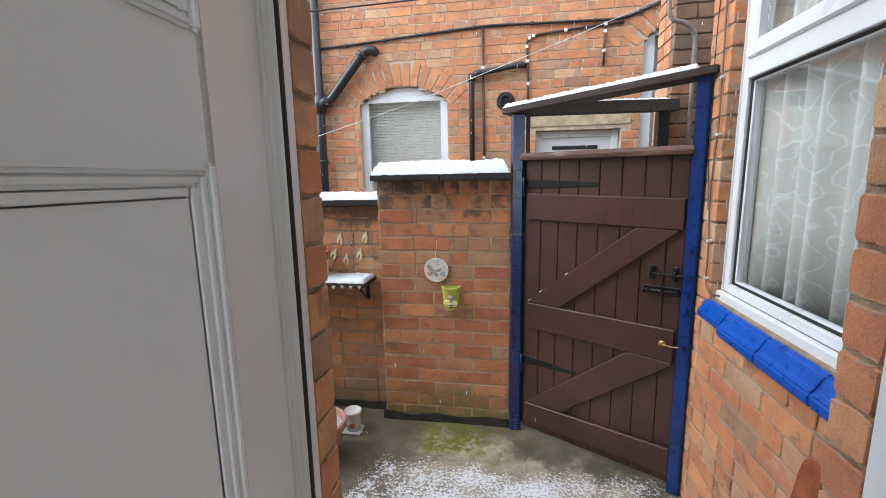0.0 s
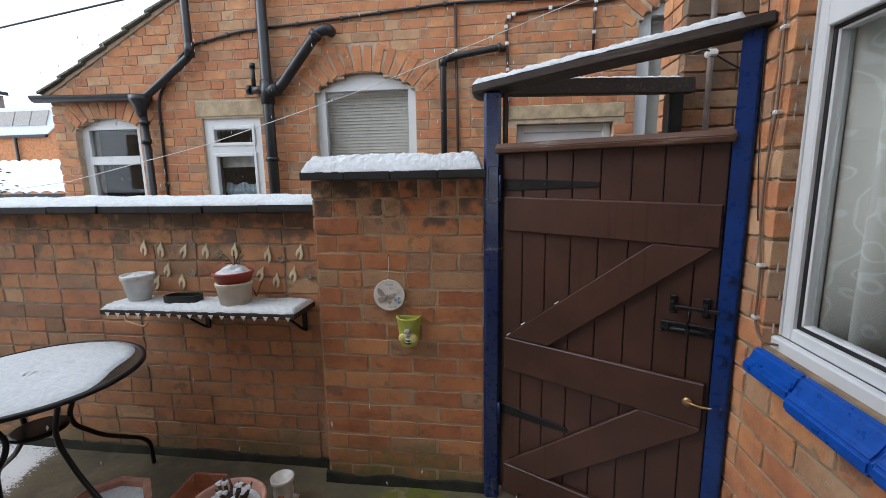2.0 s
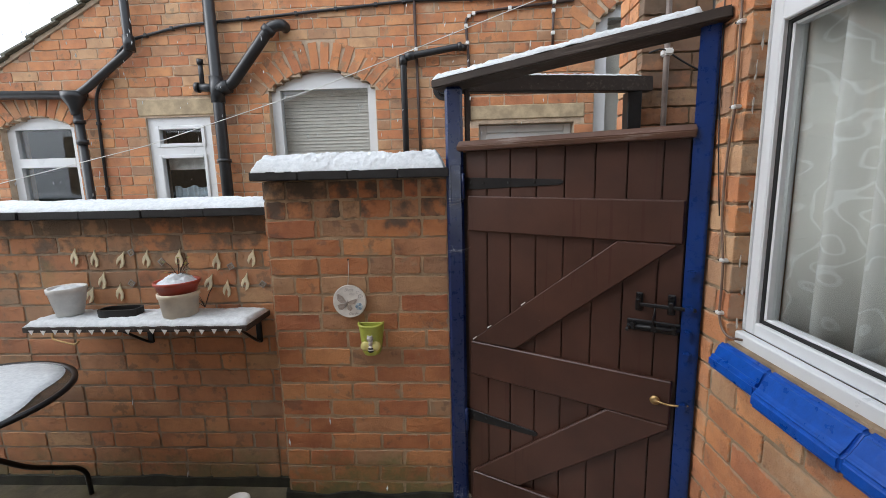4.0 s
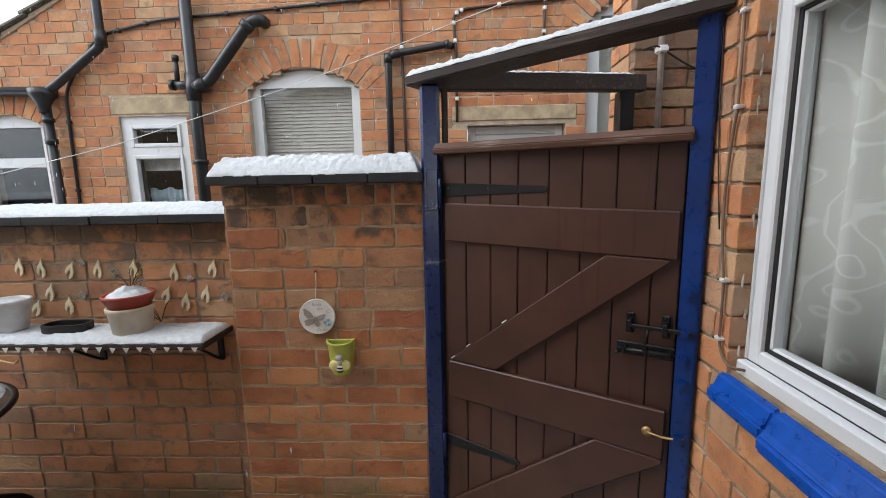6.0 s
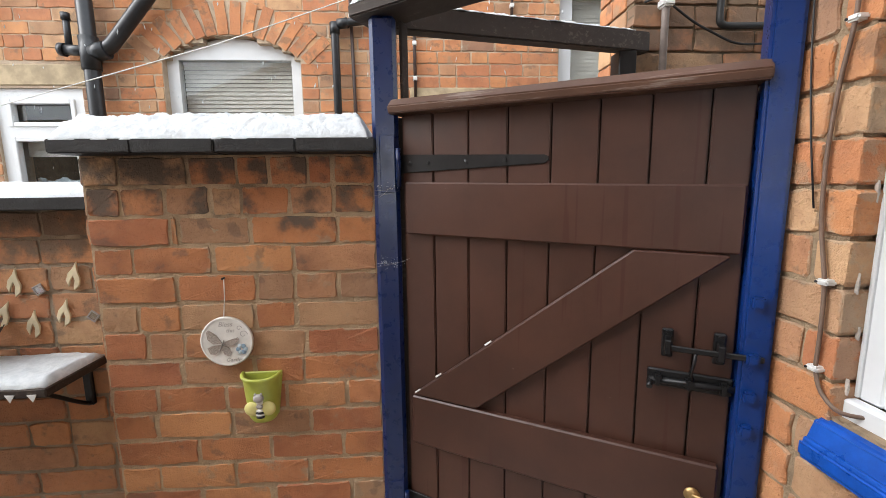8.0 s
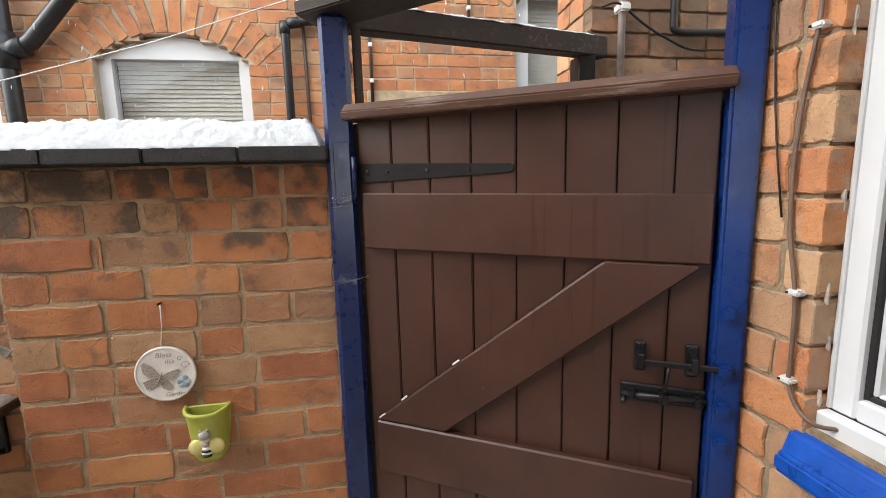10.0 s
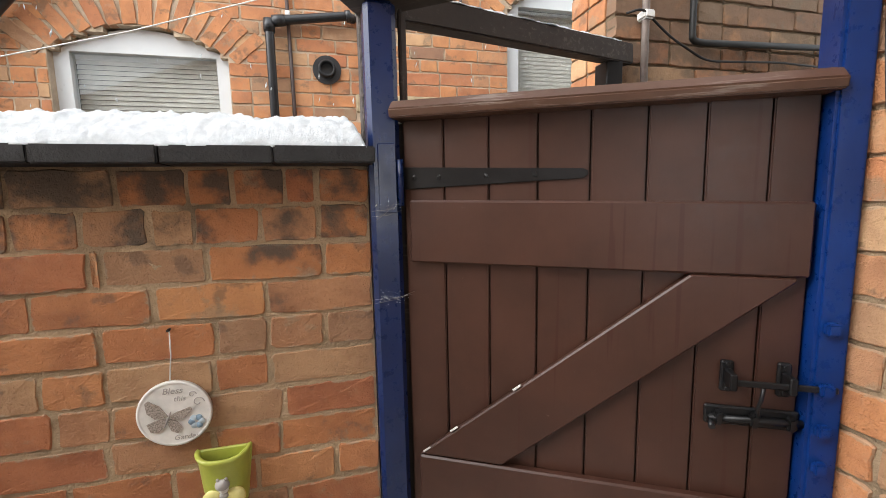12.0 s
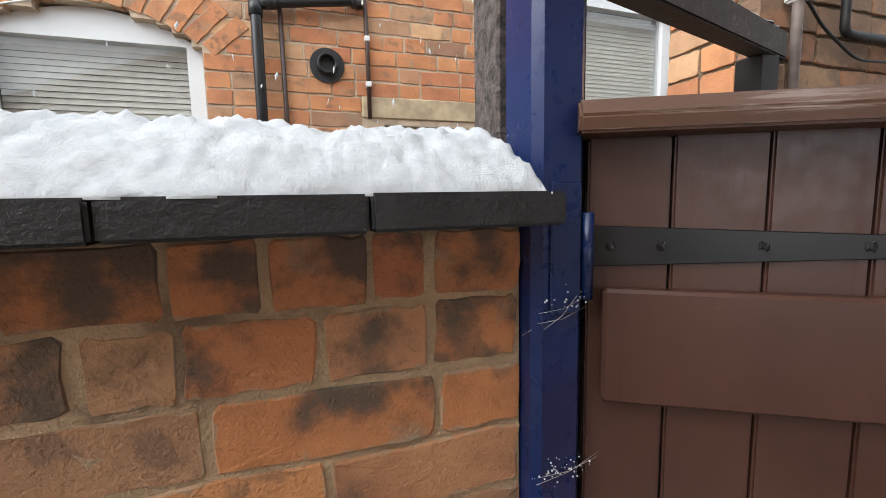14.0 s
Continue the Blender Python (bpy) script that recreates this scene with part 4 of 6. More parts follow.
def make_gate():
    g = thing("gate", GATE, "brown painted ledged and braced timber gate, closed", "gate")
    for a, b in zip(BOARDS, BOARDS[1:]):
        bm = box(bmesh.new(), a + 0.0016, b - 0.0016, 0.022, 0.042, 0.0, 1.531 + random.uniform(-0.002, 0.002), 0.0025, 2)
        part("board", bm, M_GATE, g)
    bm = bmesh.new()   # thin tongues behind the joints
    box(bm, BOARDS[0], BOARDS[-1], 0.034, 0.0405, 0.005, 1.53, 0)
    part("backing", bm, M_DARKWOOD, g)
    # bevelled weather cap
    bm = bmesh.new()
    prof = [(-0.022, 0.0), (-0.026, 0.018), (-0.006, 0.038), (0.060, 0.038), (0.060, 0.0)]
    v0 = [bm.verts.new((0.034, y, 1.530 + z)) for y, z in prof]
    v1 = [bm.verts.new((0.832, y, 1.524 + z)) for y, z in prof]
    fs = [bm.faces.new(v0), bm.faces.new(v1[::-1])] + [bm.faces.new((v0[(k + 1) % 5], v0[k], v1[k], v1[(k + 1) % 5])) for k in range(5)]
    bmesh.ops.recalc_face_normals(bm, faces=fs)
    bmesh.ops.bevel(bm, geom=list(bm.edges), offset=0.003, segments=2, affect="EDGES")
    part("cap_rail", bm, M_CAP, g, "worn rounded cap rail")
    for (a0, za0, zb0), (a1, za1, zb1) in (((0.066, 1.220, 1.357), (0.814, 1.206, 1.341)), ((0.073, 0.616, 0.760), (0.808, 0.604, 0.757)), ((0.073, 0.045, 0.165), (0.822, 0.045, 0.182))):
        part("ledge", prism(bmesh.new(), [(a0, za0), (a1, za1), (a1, zb1), (a0, zb0)], 0.0, 0.0215, 0.004), M_GATE, g)
    part("brace", prism(bmesh.new(), [(0.075, 0.763), (0.266, 0.762), (0.796, 1.198), (0.796, 1.205), (0.625, 1.208)], 0.001, 0.0212, 0.004), M_GATE, g)
    part("brace", prism(bmesh.new(), [(0.075, 0.168), (0.285, 0.174), (0.806, 0.588), (0.806, 0.602), (0.614, 0.608)], 0.001, 0.0212, 0.004), M_GATE, g)
    # strap hinges
    for z, tip in ((1.405, 0.438), (0.418, 0.356)):
        h = part("strap_hinge", prism(bmesh.new(), [(0.036, z - 0.025), (tip - 0.01, z - 0.011), (tip, z - 0.004), (tip, z + 0.004), (tip - 0.01, z + 0.009), (0.036, z + 0.025)], 0.017, 0.0222, 0.001), M_IRON, g, "long black strap hinge")
        for u in (0.075, 0.13, 0.235, 0.335):
            if u < tip - 0.03:
                bm = bmesh.new()
                bmesh.ops.create_uvsphere(bm, u_segments=8, v_segments=5, radius=0.0055)
                for v in bm.verts:
                    v.co = Vector((v.co.x, v.co.y * 0.4, v.co.z)) + Vector((u, 0.0165, z + random.uniform(-0.003, 0.003)))
                part("screw", bm, M_IRON, h)
    # latch
    latch = new("latch")
    latch.parent = g
    latch["label"] = "black iron drop latch"
    part("latch_bar", box(bmesh.new(), 0.695, 0.862, -0.0175, -0.0115, 1.002, 1.014, 0.002), M_IRON, latch)
    for u, za, zb in ((0.688, 0.978, 1.040), (0.782, 0.976, 1.042)):
        part("latch_plate", box(bmesh.new(), u, u + 0.022, 0.012, 0.0225, za, zb, 0.003), M_IRON, latch)
        part("latch_guide", box(bmesh.new(), u + 0.005, u + 0.017, -0.022, 0.013, 0.994, 1.026, 0.002), M_IRON, latch)
    part("latch_lever", tube(bmesh.new(), [(0.750, -0.013, 1.004), (0.748, -0.012, 0.98), (0.744, -0.008, 0.955), (0.749, -0.004, 0.94)], 0.0035, 7), M_IRON, latch)
    for u in (0.699, 0.793):
        for z in (0.984, 1.034):
            part("screw", tube(bmesh.new(), [(u, 0.013, z), (u, 0.010, z)], [0.005, 0.0035], 8), M_IRON, latch)
    # slide bolt
    bolt = new("slide_bolt")
    bolt.parent = g
    bolt["label"] = "black tower bolt with white worn edges"
    part("bolt_plate", box(bmesh.new(), 0.664, 0.822, 0.013, 0.0222, 0.910, 0.948, 0.003), M_IRON, bolt)
    part("bolt_rod", tube(bmesh.new(), [(0.668, 0.006, 0.926), (0.850, 0.006, 0.931)], 0.007, 10), M_IRON, bolt)
    for u in (0.677, 0.737, 0.797):
        part("bolt_staple", box(bmesh.new(), u, u + 0.016, -0.004, 0.014, 0.915, 0.942, 0.004, 2), M_IRON, bolt)
    part("bolt_knob", tube(bmesh.new(), [(0.671, 0.004, 0.924), (0.669, -0.016, 0.917)], [0.005, 0.006], 8), M_IRON, bolt)
    # cabin hook with eye
    hook = new("hook")
    hook.parent = g
    hook["label"] = "brass cabin hook across to the post"
    part("hook_plate", lathe(bmesh.new(), [(0.004, -0.004), (0.014, -0.003), (0.016, 0.003), (0.004, 0.005)], 14), M_BRASS, hook).matrix_local = pose(0.763, -0.006, 0.688, 90, 0, 0)
    part("hook_arm", tube(bmesh.new(), bend([(0.763, -0.010, 0.688), (0.80, -0.012, 0.683), (0.845, -0.012, 0.689), (0.858, -0.008, 0.696), (0.860, 0.0, 0.680)], 0.01), 0.0035, 7), M_BRASS, hook)
    return g


make_gate()


def post(name, u0, u1, v0, v1, top, label, hinges=()):
    p = thing(name, GATE, label, "gate post")
    boxed("shaft", u0, u1, v0, v1, GROUND - 0.02, top, M_BLUE_LIT, p, bevel=0.006, seg=2)
    for z in hinges:
        boxed("hinge_plate", u0 + 0.018, u1 - 0.012, v0 - 0.004, v0 - 0.0005, z - 0.075, z + 0.075, M_BLUE, p, bevel=0.002)
        part("hinge_knuckle", tube(bmesh.new(), [(u1 + 0.002, v0 + 0.006, z - 0.05), (u1 + 0.002, v0 + 0.006, z + 0.05)], 0.007, 10), M_BLUE, p)
    return p


hinge_post = thing("gate_post", (-0.131, 2.370, 0), "navy blue painted hinge post against the brick wall", "gate post")
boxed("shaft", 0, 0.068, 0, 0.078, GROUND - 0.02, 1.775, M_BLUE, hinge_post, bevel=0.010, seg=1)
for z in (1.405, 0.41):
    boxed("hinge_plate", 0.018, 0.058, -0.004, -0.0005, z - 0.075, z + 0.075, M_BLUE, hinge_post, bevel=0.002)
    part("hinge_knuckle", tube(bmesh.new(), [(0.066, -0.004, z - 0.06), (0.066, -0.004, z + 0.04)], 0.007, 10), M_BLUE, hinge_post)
tagged(boxed("weathered_batten", -0.1345, -0.118, 2.455, 2.53, 1.47, 1.80, M_ROT, bevel=0.004), "rotting grey weathered batten behind the hinge post", "batten")
right = post("gate_post", 0.823, 0.874, -0.010, 0.06, 1.845, "navy blue painted latch post against the house wall")
for z in (0.931, 1.008, 0.86, 1.12, 0.69):
    part("staple", box(bmesh.new(), 0.832, 0.854, -0.026, -0.009, z - 0.012, z + 0.012, 0.004, 2), M_BLUE_LIT, right, "painted keeper")
# dark strips added behind both gate edges, to keep bright gaps from showing
stop = thing("gate_stop", GATE, "dark strip added to block light through the hinge gap of the gate", "batten")
boxed("strip", 0.020, 0.075, 0.046, 0.066, 0.0, 1.53, M_DARKWOOD, stop)
stop = thing("gate_stop", GATE, "dark strip added to block light through the latch gap of the gate", "batten")
boxed("strip", 0.795, 0.845, 0.062, 0.082, 0.0, 1.52, M_DARKWOOD, stop)
boxed("side_batten", 0.038, 0.0465, 0.035, 0.07, 1.56, 1.77, M_DARKWOOD, None).matrix_world = GATE
bpy.data.objects["side_batten"].parent = None
tagged(bpy.data.objects["side_batten"], "dark stained batten on the hinge post", "batten")


def bar(name, a, b, depth, height, material, label, snow_depth=0.0):
    """A timber laid from a to b, its top carrying snow."""
    a, b = Vector(a), Vector(b)
    d = b - a
    m = Matrix.Translation(a) @ d.to_track_quat("X", "Z").to_matrix().to_4x4()
    t = thing(name, m, label, "beam")
    boxed("timber", 0, d.length, -depth / 2, depth / 2, -height, 0, material, t, bevel=0.004, seg=2)
    if snow_depth:
        s = part("snow_cover", snow_slab(0.0, d.length * 0.93, -depth / 2 + 0.003, depth / 2 - 0.004, 0.0, snow_depth, 0.009, 0.006, 0.022), M_SNOW_GRIT)
        s.matrix_world = m
        tagged(s, "line of snow lying on the timber over the gate", "snow", kind="stuff")
    return t


def gp(u, v, z):
    return GATE @ Vector((u, v, z))


bar("top_beam", gp(-0.066, 0.018, 1.803), gp(0.895, 0.018, 1.858), 0.115, 0.032, M_DARKWOOD, "dark timber beam across the top of the gate posts", 0.022)
bar("rear_beam", (-0.09, 2.47, 1.835), (0.80, 2.755, 1.868), 0.05, 0.066, M_DARKWOOD, "dark weathered beam running back to the house wall", 0.010)
tagged(boxed("bracket_post", 0.690, 0.752, 2.71, 2.778, 1.10, 1.80, M_IRON), "short black upright under the beam end", "bracket")



def specks(at, size, count, seed, label):
    """Snow grains caught on a cobweb."""
    rng = random.Random(seed)
    bm = bmesh.new()
    for _ in range(count):
        r = rng.uniform(0.0005, 0.0015)
        c = Vector((rng.gauss(0, size[0]), -rng.uniform(0, 0.006), rng.gauss(0, size[1])))
        vs = bmesh.ops.create_icosphere(bm, subdivisions=1, radius=r)["verts"]
        for v in vs:
            v.co += c
    ob = part("snow_grains", bm, M_SNOW)
    ob.matrix_world = Matrix.Translation(at)
    tagged(ob, label, "snow", kind="stuff")


specks((-0.092, 2.367, 1.142), (0.018, 0.007), 60, 1, "snow grains caught on a cobweb across the blue post")
specks((-0.096, 2.367, 0.035), (0.020, 0.022), 60, 2, "snow grains splashed at the foot of the blue post")
specks((-0.100, 2.366, 1.345), (0.015, 0.006), 18, 3, "few snow grains on a web at the hinge")
web = thing("cobweb", (-0.131, 2.362, 1.335), "wispy grey cobweb between hinge and brick wall", "cobweb")
for a, b in (((0.0, 0.0, 0.0), (0.065, 0.006, 0.012)), ((0.0, 0.002, -0.012), (0.066, 0.006, 0.0)), ((-0.01, 0.02, -0.03), (0.06, 0.004, 0.02)), ((0.01, 0.004, -0.02), (0.05, 0.0, 0.016)), ((0.0, 0.0, -0.195), (0.085, 0.004, -0.19)), ((0.0, 0.002, -0.205), (0.09, 0.006, -0.185))):
    part("thread", tube(bmesh.new(), [a, (Vector(a) + Vector(b)) / 2 + Vector((0, -0.002, -0.004)), b], 0.0003, 5), M_GREYGLAZE, web)
for k, (u, v, z) in enumerate(((0.092, 0.0005, 0.777), (0.158, 0.0005, 0.836), (0.30, 0.0005, 0.950))):
    chip = part("paint_chip", box(bmesh.new(), -0.011, 0.011, -0.0012, 0.0012, -0.0022, 0.0022, 0.0008), M_CLIP, bpy.data.objects["gate"], "bare pale chip in the brown paint")
    chip.matrix_local = pose(u, v, z, 0, -39, 0)

# ---- pipes and cables ----


def pipe_thing(name, label, material, runs, collars=(), category="pipe"):
    t = thing(name, runs[0][0][0], label, category)
    inv = t.matrix_world.inverted()
    for pts, r in runs:
        part("pipe_length", tube(bmesh.new(), [inv @ Vector(p) for p in bend(pts, 0.05)], r, 14), material, t)
    for p, q, r in collars:
        part("collar", tube(bmesh.new(), [inv @ Vector(p), inv @ Vector(q)], r, 16), material, t)
    return t


Y1 = FAR - 0.07
pipe_thing("soil_pipe", "black plastic soil pipe with a slanting branch", M_PIPE,
           [([(-2.045, Y1, 3.85), (-2.045, Y1, GROUND - 0.03)], 0.045),
            ([(-2.045, Y1, 2.205), (-1.93, Y1, 2.23), (-1.56, Y1, 2.66), (-1.47, Y1, 2.675), (-1.47, FAR + 0.02, 2.675)], 0.043),
            ([(-2.045, Y1, 2.215), (-2.20, Y1, 2.225)], 0.032),
            ([(-2.165, Y1, 2.22), (-2.165, Y1, 2.43)], 0.019)],
           [((-2.045, Y1, 2.10), (-2.045, Y1, 2.30), 0.054), ((-2.03, Y1, 2.205), (-1.94, Y1, 2.225), 0.054), ((-2.19, Y1, 2.222), (-2.22, Y1, 2.226), 0.04),
            ((-1.60, Y1, 2.615), (-1.565, Y1, 2.655), 0.053), ((-2.165, Y1, 2.40), (-2.165, Y1, 2.44), 0.025), ((-2.045, Y1, 1.62), (-2.045, Y1, 1.65), 0.056)])
pipe_thing("downpipe", "black cast rainwater pipe with hopper", M_PIPE,
           [([(-2.735, Y1, 3.85), (-2.735, Y1, 2.53), (-3.16, Y1, 2.24), (-3.27, Y1 - 0.03, 2.16)], 0.033),
            ([(-3.255, Y1, 2.1), (-3.245, Y1, GROUND - 0.03)], 0.034)],
           [((-2.735, Y1, 2.64), (-2.735, Y1, 2.52), 0.042), ((-3.25, Y1, 1.84), (-3.25, Y1, 1.80), 0.043), ((-3.25, Y1, 2.0), (-3.25, Y1, 1.97), 0.043)])
bm = bmesh.new()
lathe(bm, [(0.035, 2.04), (0.045, 2.10), (0.085, 2.17), (0.088, 2.215)], 16, (-3.26, Y1 - 0.01))
tagged(part("hopper", bm, M_PIPE), "black rainwater hopper head on the downpipe", "hopper")


def make_gutter():
    bm = bmesh.new()
    n = 10
    prof = [(0.058 * math.cos(a), -0.058 * math.sin(a)) for a in (math.pi * i / n for i in range(n + 1))]
    prof += [(0.05 * math.cos(a), -0.05 * math.sin(a)) for a in (math.pi * i / n for i in range(n, -1, -1))]
    v0 = [bm.verts.new((-4.36, 4.19 + y, 2.255 + z)) for y, z in prof]
    v1 = [bm.verts.new((-3.20, 4.19 + y, 2.225 + z)) for y, z in prof]
    for k in range(len(prof)):
        j = (k + 1) % len(prof)
        bm.faces.new((v0[k], v0[j], v1[j], v1[k]))
    bm.faces.new(v0[:n + 1])
    bm.faces.new(v1[:n + 1])
    bmesh.ops.recalc_face_normals(bm, faces=list(bm.faces))
    return tagged(part("gutter", bm, M_PIPE), "black half-round rain gutter on the neighbour's wall", "gutter")


make_gutter()
# sloping verge of the gable, in slates
verge = thing("roof_verge", (0, 0, 0), "mossy slate verge along the sloping gable", "roof", kind="structure")
n = 13
for i in range(n):
    za = RAKE[1] + i * (TOP - RAKE[1]) / n
    zb = za + (TOP - RAKE[1]) / n
    xa, xb = rake_x(za), rake_x(zb)
    lift = 0.006 * noise.noise((i * 3.7, 1, 0))
    bm = prism(bmesh.new(), [(xa - 0.075, za + 0.004 + lift), (xb - 0.035, zb + 0.004), (xb - 0.035, zb + 0.020), (xa - 0.080, za + 0.026 + lift)], FAR - 0.05, FAR + 0.30, 0.003)
    part("slate", bm, M_VERGE, verge)
    bm = prism(bmesh.new(), [(xa - 0.03, za - 0.022), (xb - 0.03, zb - 0.022), (xb - 0.035, zb + 0.003), (xa - 0.07, za + 0.003)], FAR - 0.012, FAR + 0.02, 0.003)
    part("mortar_fillet", bm, M_MORTAR_PALE, verge)

YC = FAR - 0.016
pipe_thing("waste_pipe", "black waste pipe with an elbow on the wall", M_PIPE,
           [([(-0.52, FAR - 0.05, 1.0), (-0.52, FAR - 0.05, 2.40), (-0.06, FAR - 0.05, 2.465), (-0.03, FAR + 0.02, 2.468)], 0.026)],
           [((-0.52, FAR - 0.05, 2.34), (-0.52, FAR - 0.05, 2.41), 0.032), ((-0.50, FAR - 0.05, 2.402), (-0.43, FAR - 0.05, 2.412), 0.032), ((-0.08, FAR - 0.05, 2.46), (-0.05, FAR - 0.05, 2.467), 0.034)])
for pts, r, mat in (([(-3.15, YC, 1.0), (-3.13, YC, 2.22), (-2.80, YC, 2.62), (-2.3, YC, 2.72), (-1.62, YC, 2.755), (-0.9, YC, 2.80), (-0.4, YC, 2.83), (0.82, YC, 2.80), (1.2, YC, 2.95)], 0.012, M_PIPE),
                    ([(-0.40, YC, 1.0), (-0.42, YC, 2.83)], 0.011, M_BROWN_PIPE),
                    ([(0.0, YC, 1.9), (0.0, YC, 2.40), (-0.02, YC, 2.68), (0.06, YC, 2.72), (0.82, YC, 2.78)], 0.011, M_BROWN_PIPE),
                    ([(0.66, YC, 2.42), (0.665, YC, 2.78)], 0.010, M_BROWN_PIPE)):
    c = thing("cable", pts[0], "thin dark cable run clipped to the brickwork", "cable")
    inv = c.matrix_world.inverted()
    part("cable_run", tube(bmesh.new(), [inv @ Vector(p) for p in bend(pts, 0.12)], r, 8), mat, c)
    for a, b in zip(pts, pts[1:]):
        a, b = Vector(a), Vector(b)
        for s in (0.35, 0.8):
            p = inv @ (a + (b - a) * s)
            part("clip", box(bmesh.new(), p.x - 0.014, p.x + 0.014, p.y - r - 0.004, p.y + 0.018, p.z - 0.014, p.z + 0.014, 0.004), mat if mat != M_BROWN_PIPE else M_CLIP, c)

v = thing("flue_vent", (-0.205, FAR, 2.155), "round black boiler flue outlet in the brick wall", "vent")
part("flange", lathe(bmesh.new(), [(0.035, -0.03), (0.075, -0.012), (0.085, 0.0), (0.085, 0.012)], 28), M_PIPE, v).matrix_local = pose(0, 0, 0, -90, 0, 0) @ pose(0, 0, 0, 180, 0, 0)
part("cowl", lathe(bmesh.new(), [(0.052, 0.0), (0.052, 0.05), (0.044, 0.056), (0.036, 0.05), (0.036, 0.01)], 24), M_IRON, v).matrix_local = pose(0, 0, 0, 90, 0, 0)

# conduits on the pier
pipe_thing("grey_conduit", "upright grey-brown waste pipe on the shaded brickwork", M_GREY_PIPE, [([(0.872, PIER_Y - 0.028, 1.0), (0.868, PIER_Y - 0.028, 2.215), (0.80, PIER_Y - 0.05, 2.27), (0.735, PIER_Y - 0.05, 2.28), (0.715, PIER_Y - 0.05, 2.33), (0.71, PIER_Y - 0.05, 3.0)], 0.0125)])
boxed("pipe_clip", 0.850, 0.892, PIER_Y - 0.050, PIER_Y - 0.002, 1.955, 1.985, M_CLIP, bevel=0.006, seg=2)
tagged(bpy.data.objects["pipe_clip"], "white plastic clip on the waste pipe", "clip")
pipe_thing("black_conduit", "black conduit bending along the shaded wall", M_GASKET, [([(1.075, PIER_Y - 0.02, 2.7), (1.075, PIER_Y - 0.02, 1.905), (1.12, PIER_Y - 0.02, 1.90), (2.2, PIER_Y - 0.02, 1.935)], 0.0115)])
pipe_thing("loose_cable", "loose black cable drooping across brickwork", M_GASKET, [([(0.79, PIER_Y - 0.03, 1.97), (0.84, PIER_Y - 0.045, 1.985), (0.98, PIER_Y - 0.02, 1.91), (1.15, PIER_Y - 0.012, 1.84), (1.5, PIER_Y - 0.012, 1.855), (2.1, PIER_Y - 0.01, 1.84)], 0.004)], category="cable")


def make_house_cable():
    """Old cable, clipped down the brick beside the window."""
    c = thing("cable", (WIN_X, 1.88, 0.97), "tan cable clipped down the house brickwork", "cable")
    line = [(2.85, 1.90), (2.45, 1.885), (2.1, 1.89), (1.80, 1.872), (1.59, 1.868), (1.51, 1.882), (1.39, 1.891), (1.27, 1.886), (1.18, 1.866), (1.08, 1.864), (1.03, 1.866), (0.995, 1.855), (0.972, 1.822)]
    pts = [(-0.009, y - 1.88, z - 0.97) for z, y in line] + [(0.03, -0.075, 0.0)]
    part("cable_run", tube(bmesh.new(), bend(pts, 0.07, 3), 0.0034, 8), M_CABLE, c)
    for z, y in ((1.03, 1.866), (1.18, 1.866), (1.59, 1.868), (1.80, 1.872), (2.1, 1.89)):
        part("clip", box(bmesh.new(), -0.017, 0.004, y - 1.88 - 0.010, y - 1.88 + 0.012, z - 0.975, z - 0.965, 0.003, 2), M_CLIP, c, "white plastic clip")
        part("clip_nail", tube(bmesh.new(), [(-0.019, y - 1.88 + 0.008, z - 0.97), (0.0, y - 1.88 + 0.008, z - 0.97)], 0.0022, 6), M_IRON, c)
    # a second, older wire near the corner
    old = [(2.8, 1.955), (2.3, 1.94), (1.95, 1.958), (1.6, 1.945), (1.45, 1.93), (1.30, 1.905)]
    part("old_wire", tube(bmesh.new(), bend([(-0.006, y - 1.88, z - 0.97) for z, y in old], 0.07, 3), 0.0018, 6), M_PIPE, c)
    return c


make_house_cable()
c = thing("washing_line", (-6.0, 2.9, 1.2), "thin pale washing line strung across the passage", "washing line")
pts = [(-6.0, 3.2, 1.15), (-4.37, 3.4, 1.341), (-3.23, 3.4, 1.462), (-2.09, 3.4, 1.70), (-0.94, 3.4, 2.021), (0.35, 3.4, 2.454), (0.9, 3.4, 2.65)]
part("line", tube(bmesh.new(), [c.matrix_world.inverted() @ Vector(p) for p in pts], 0.0026, 6), M_CORD, c)
c = thing("overhead_wire", (-8.5, 3.6, 2.09), "black overhead wire against the white sky", "wire")
part("line", tube(bmesh.new(), [(0, 0, 0), (4.12, 0, 0.477), (6.3, 0, 0.74), (8.0, 0.55, 0.99)], 0.007, 6), M_PIPE, c)

# ---- yard things ----


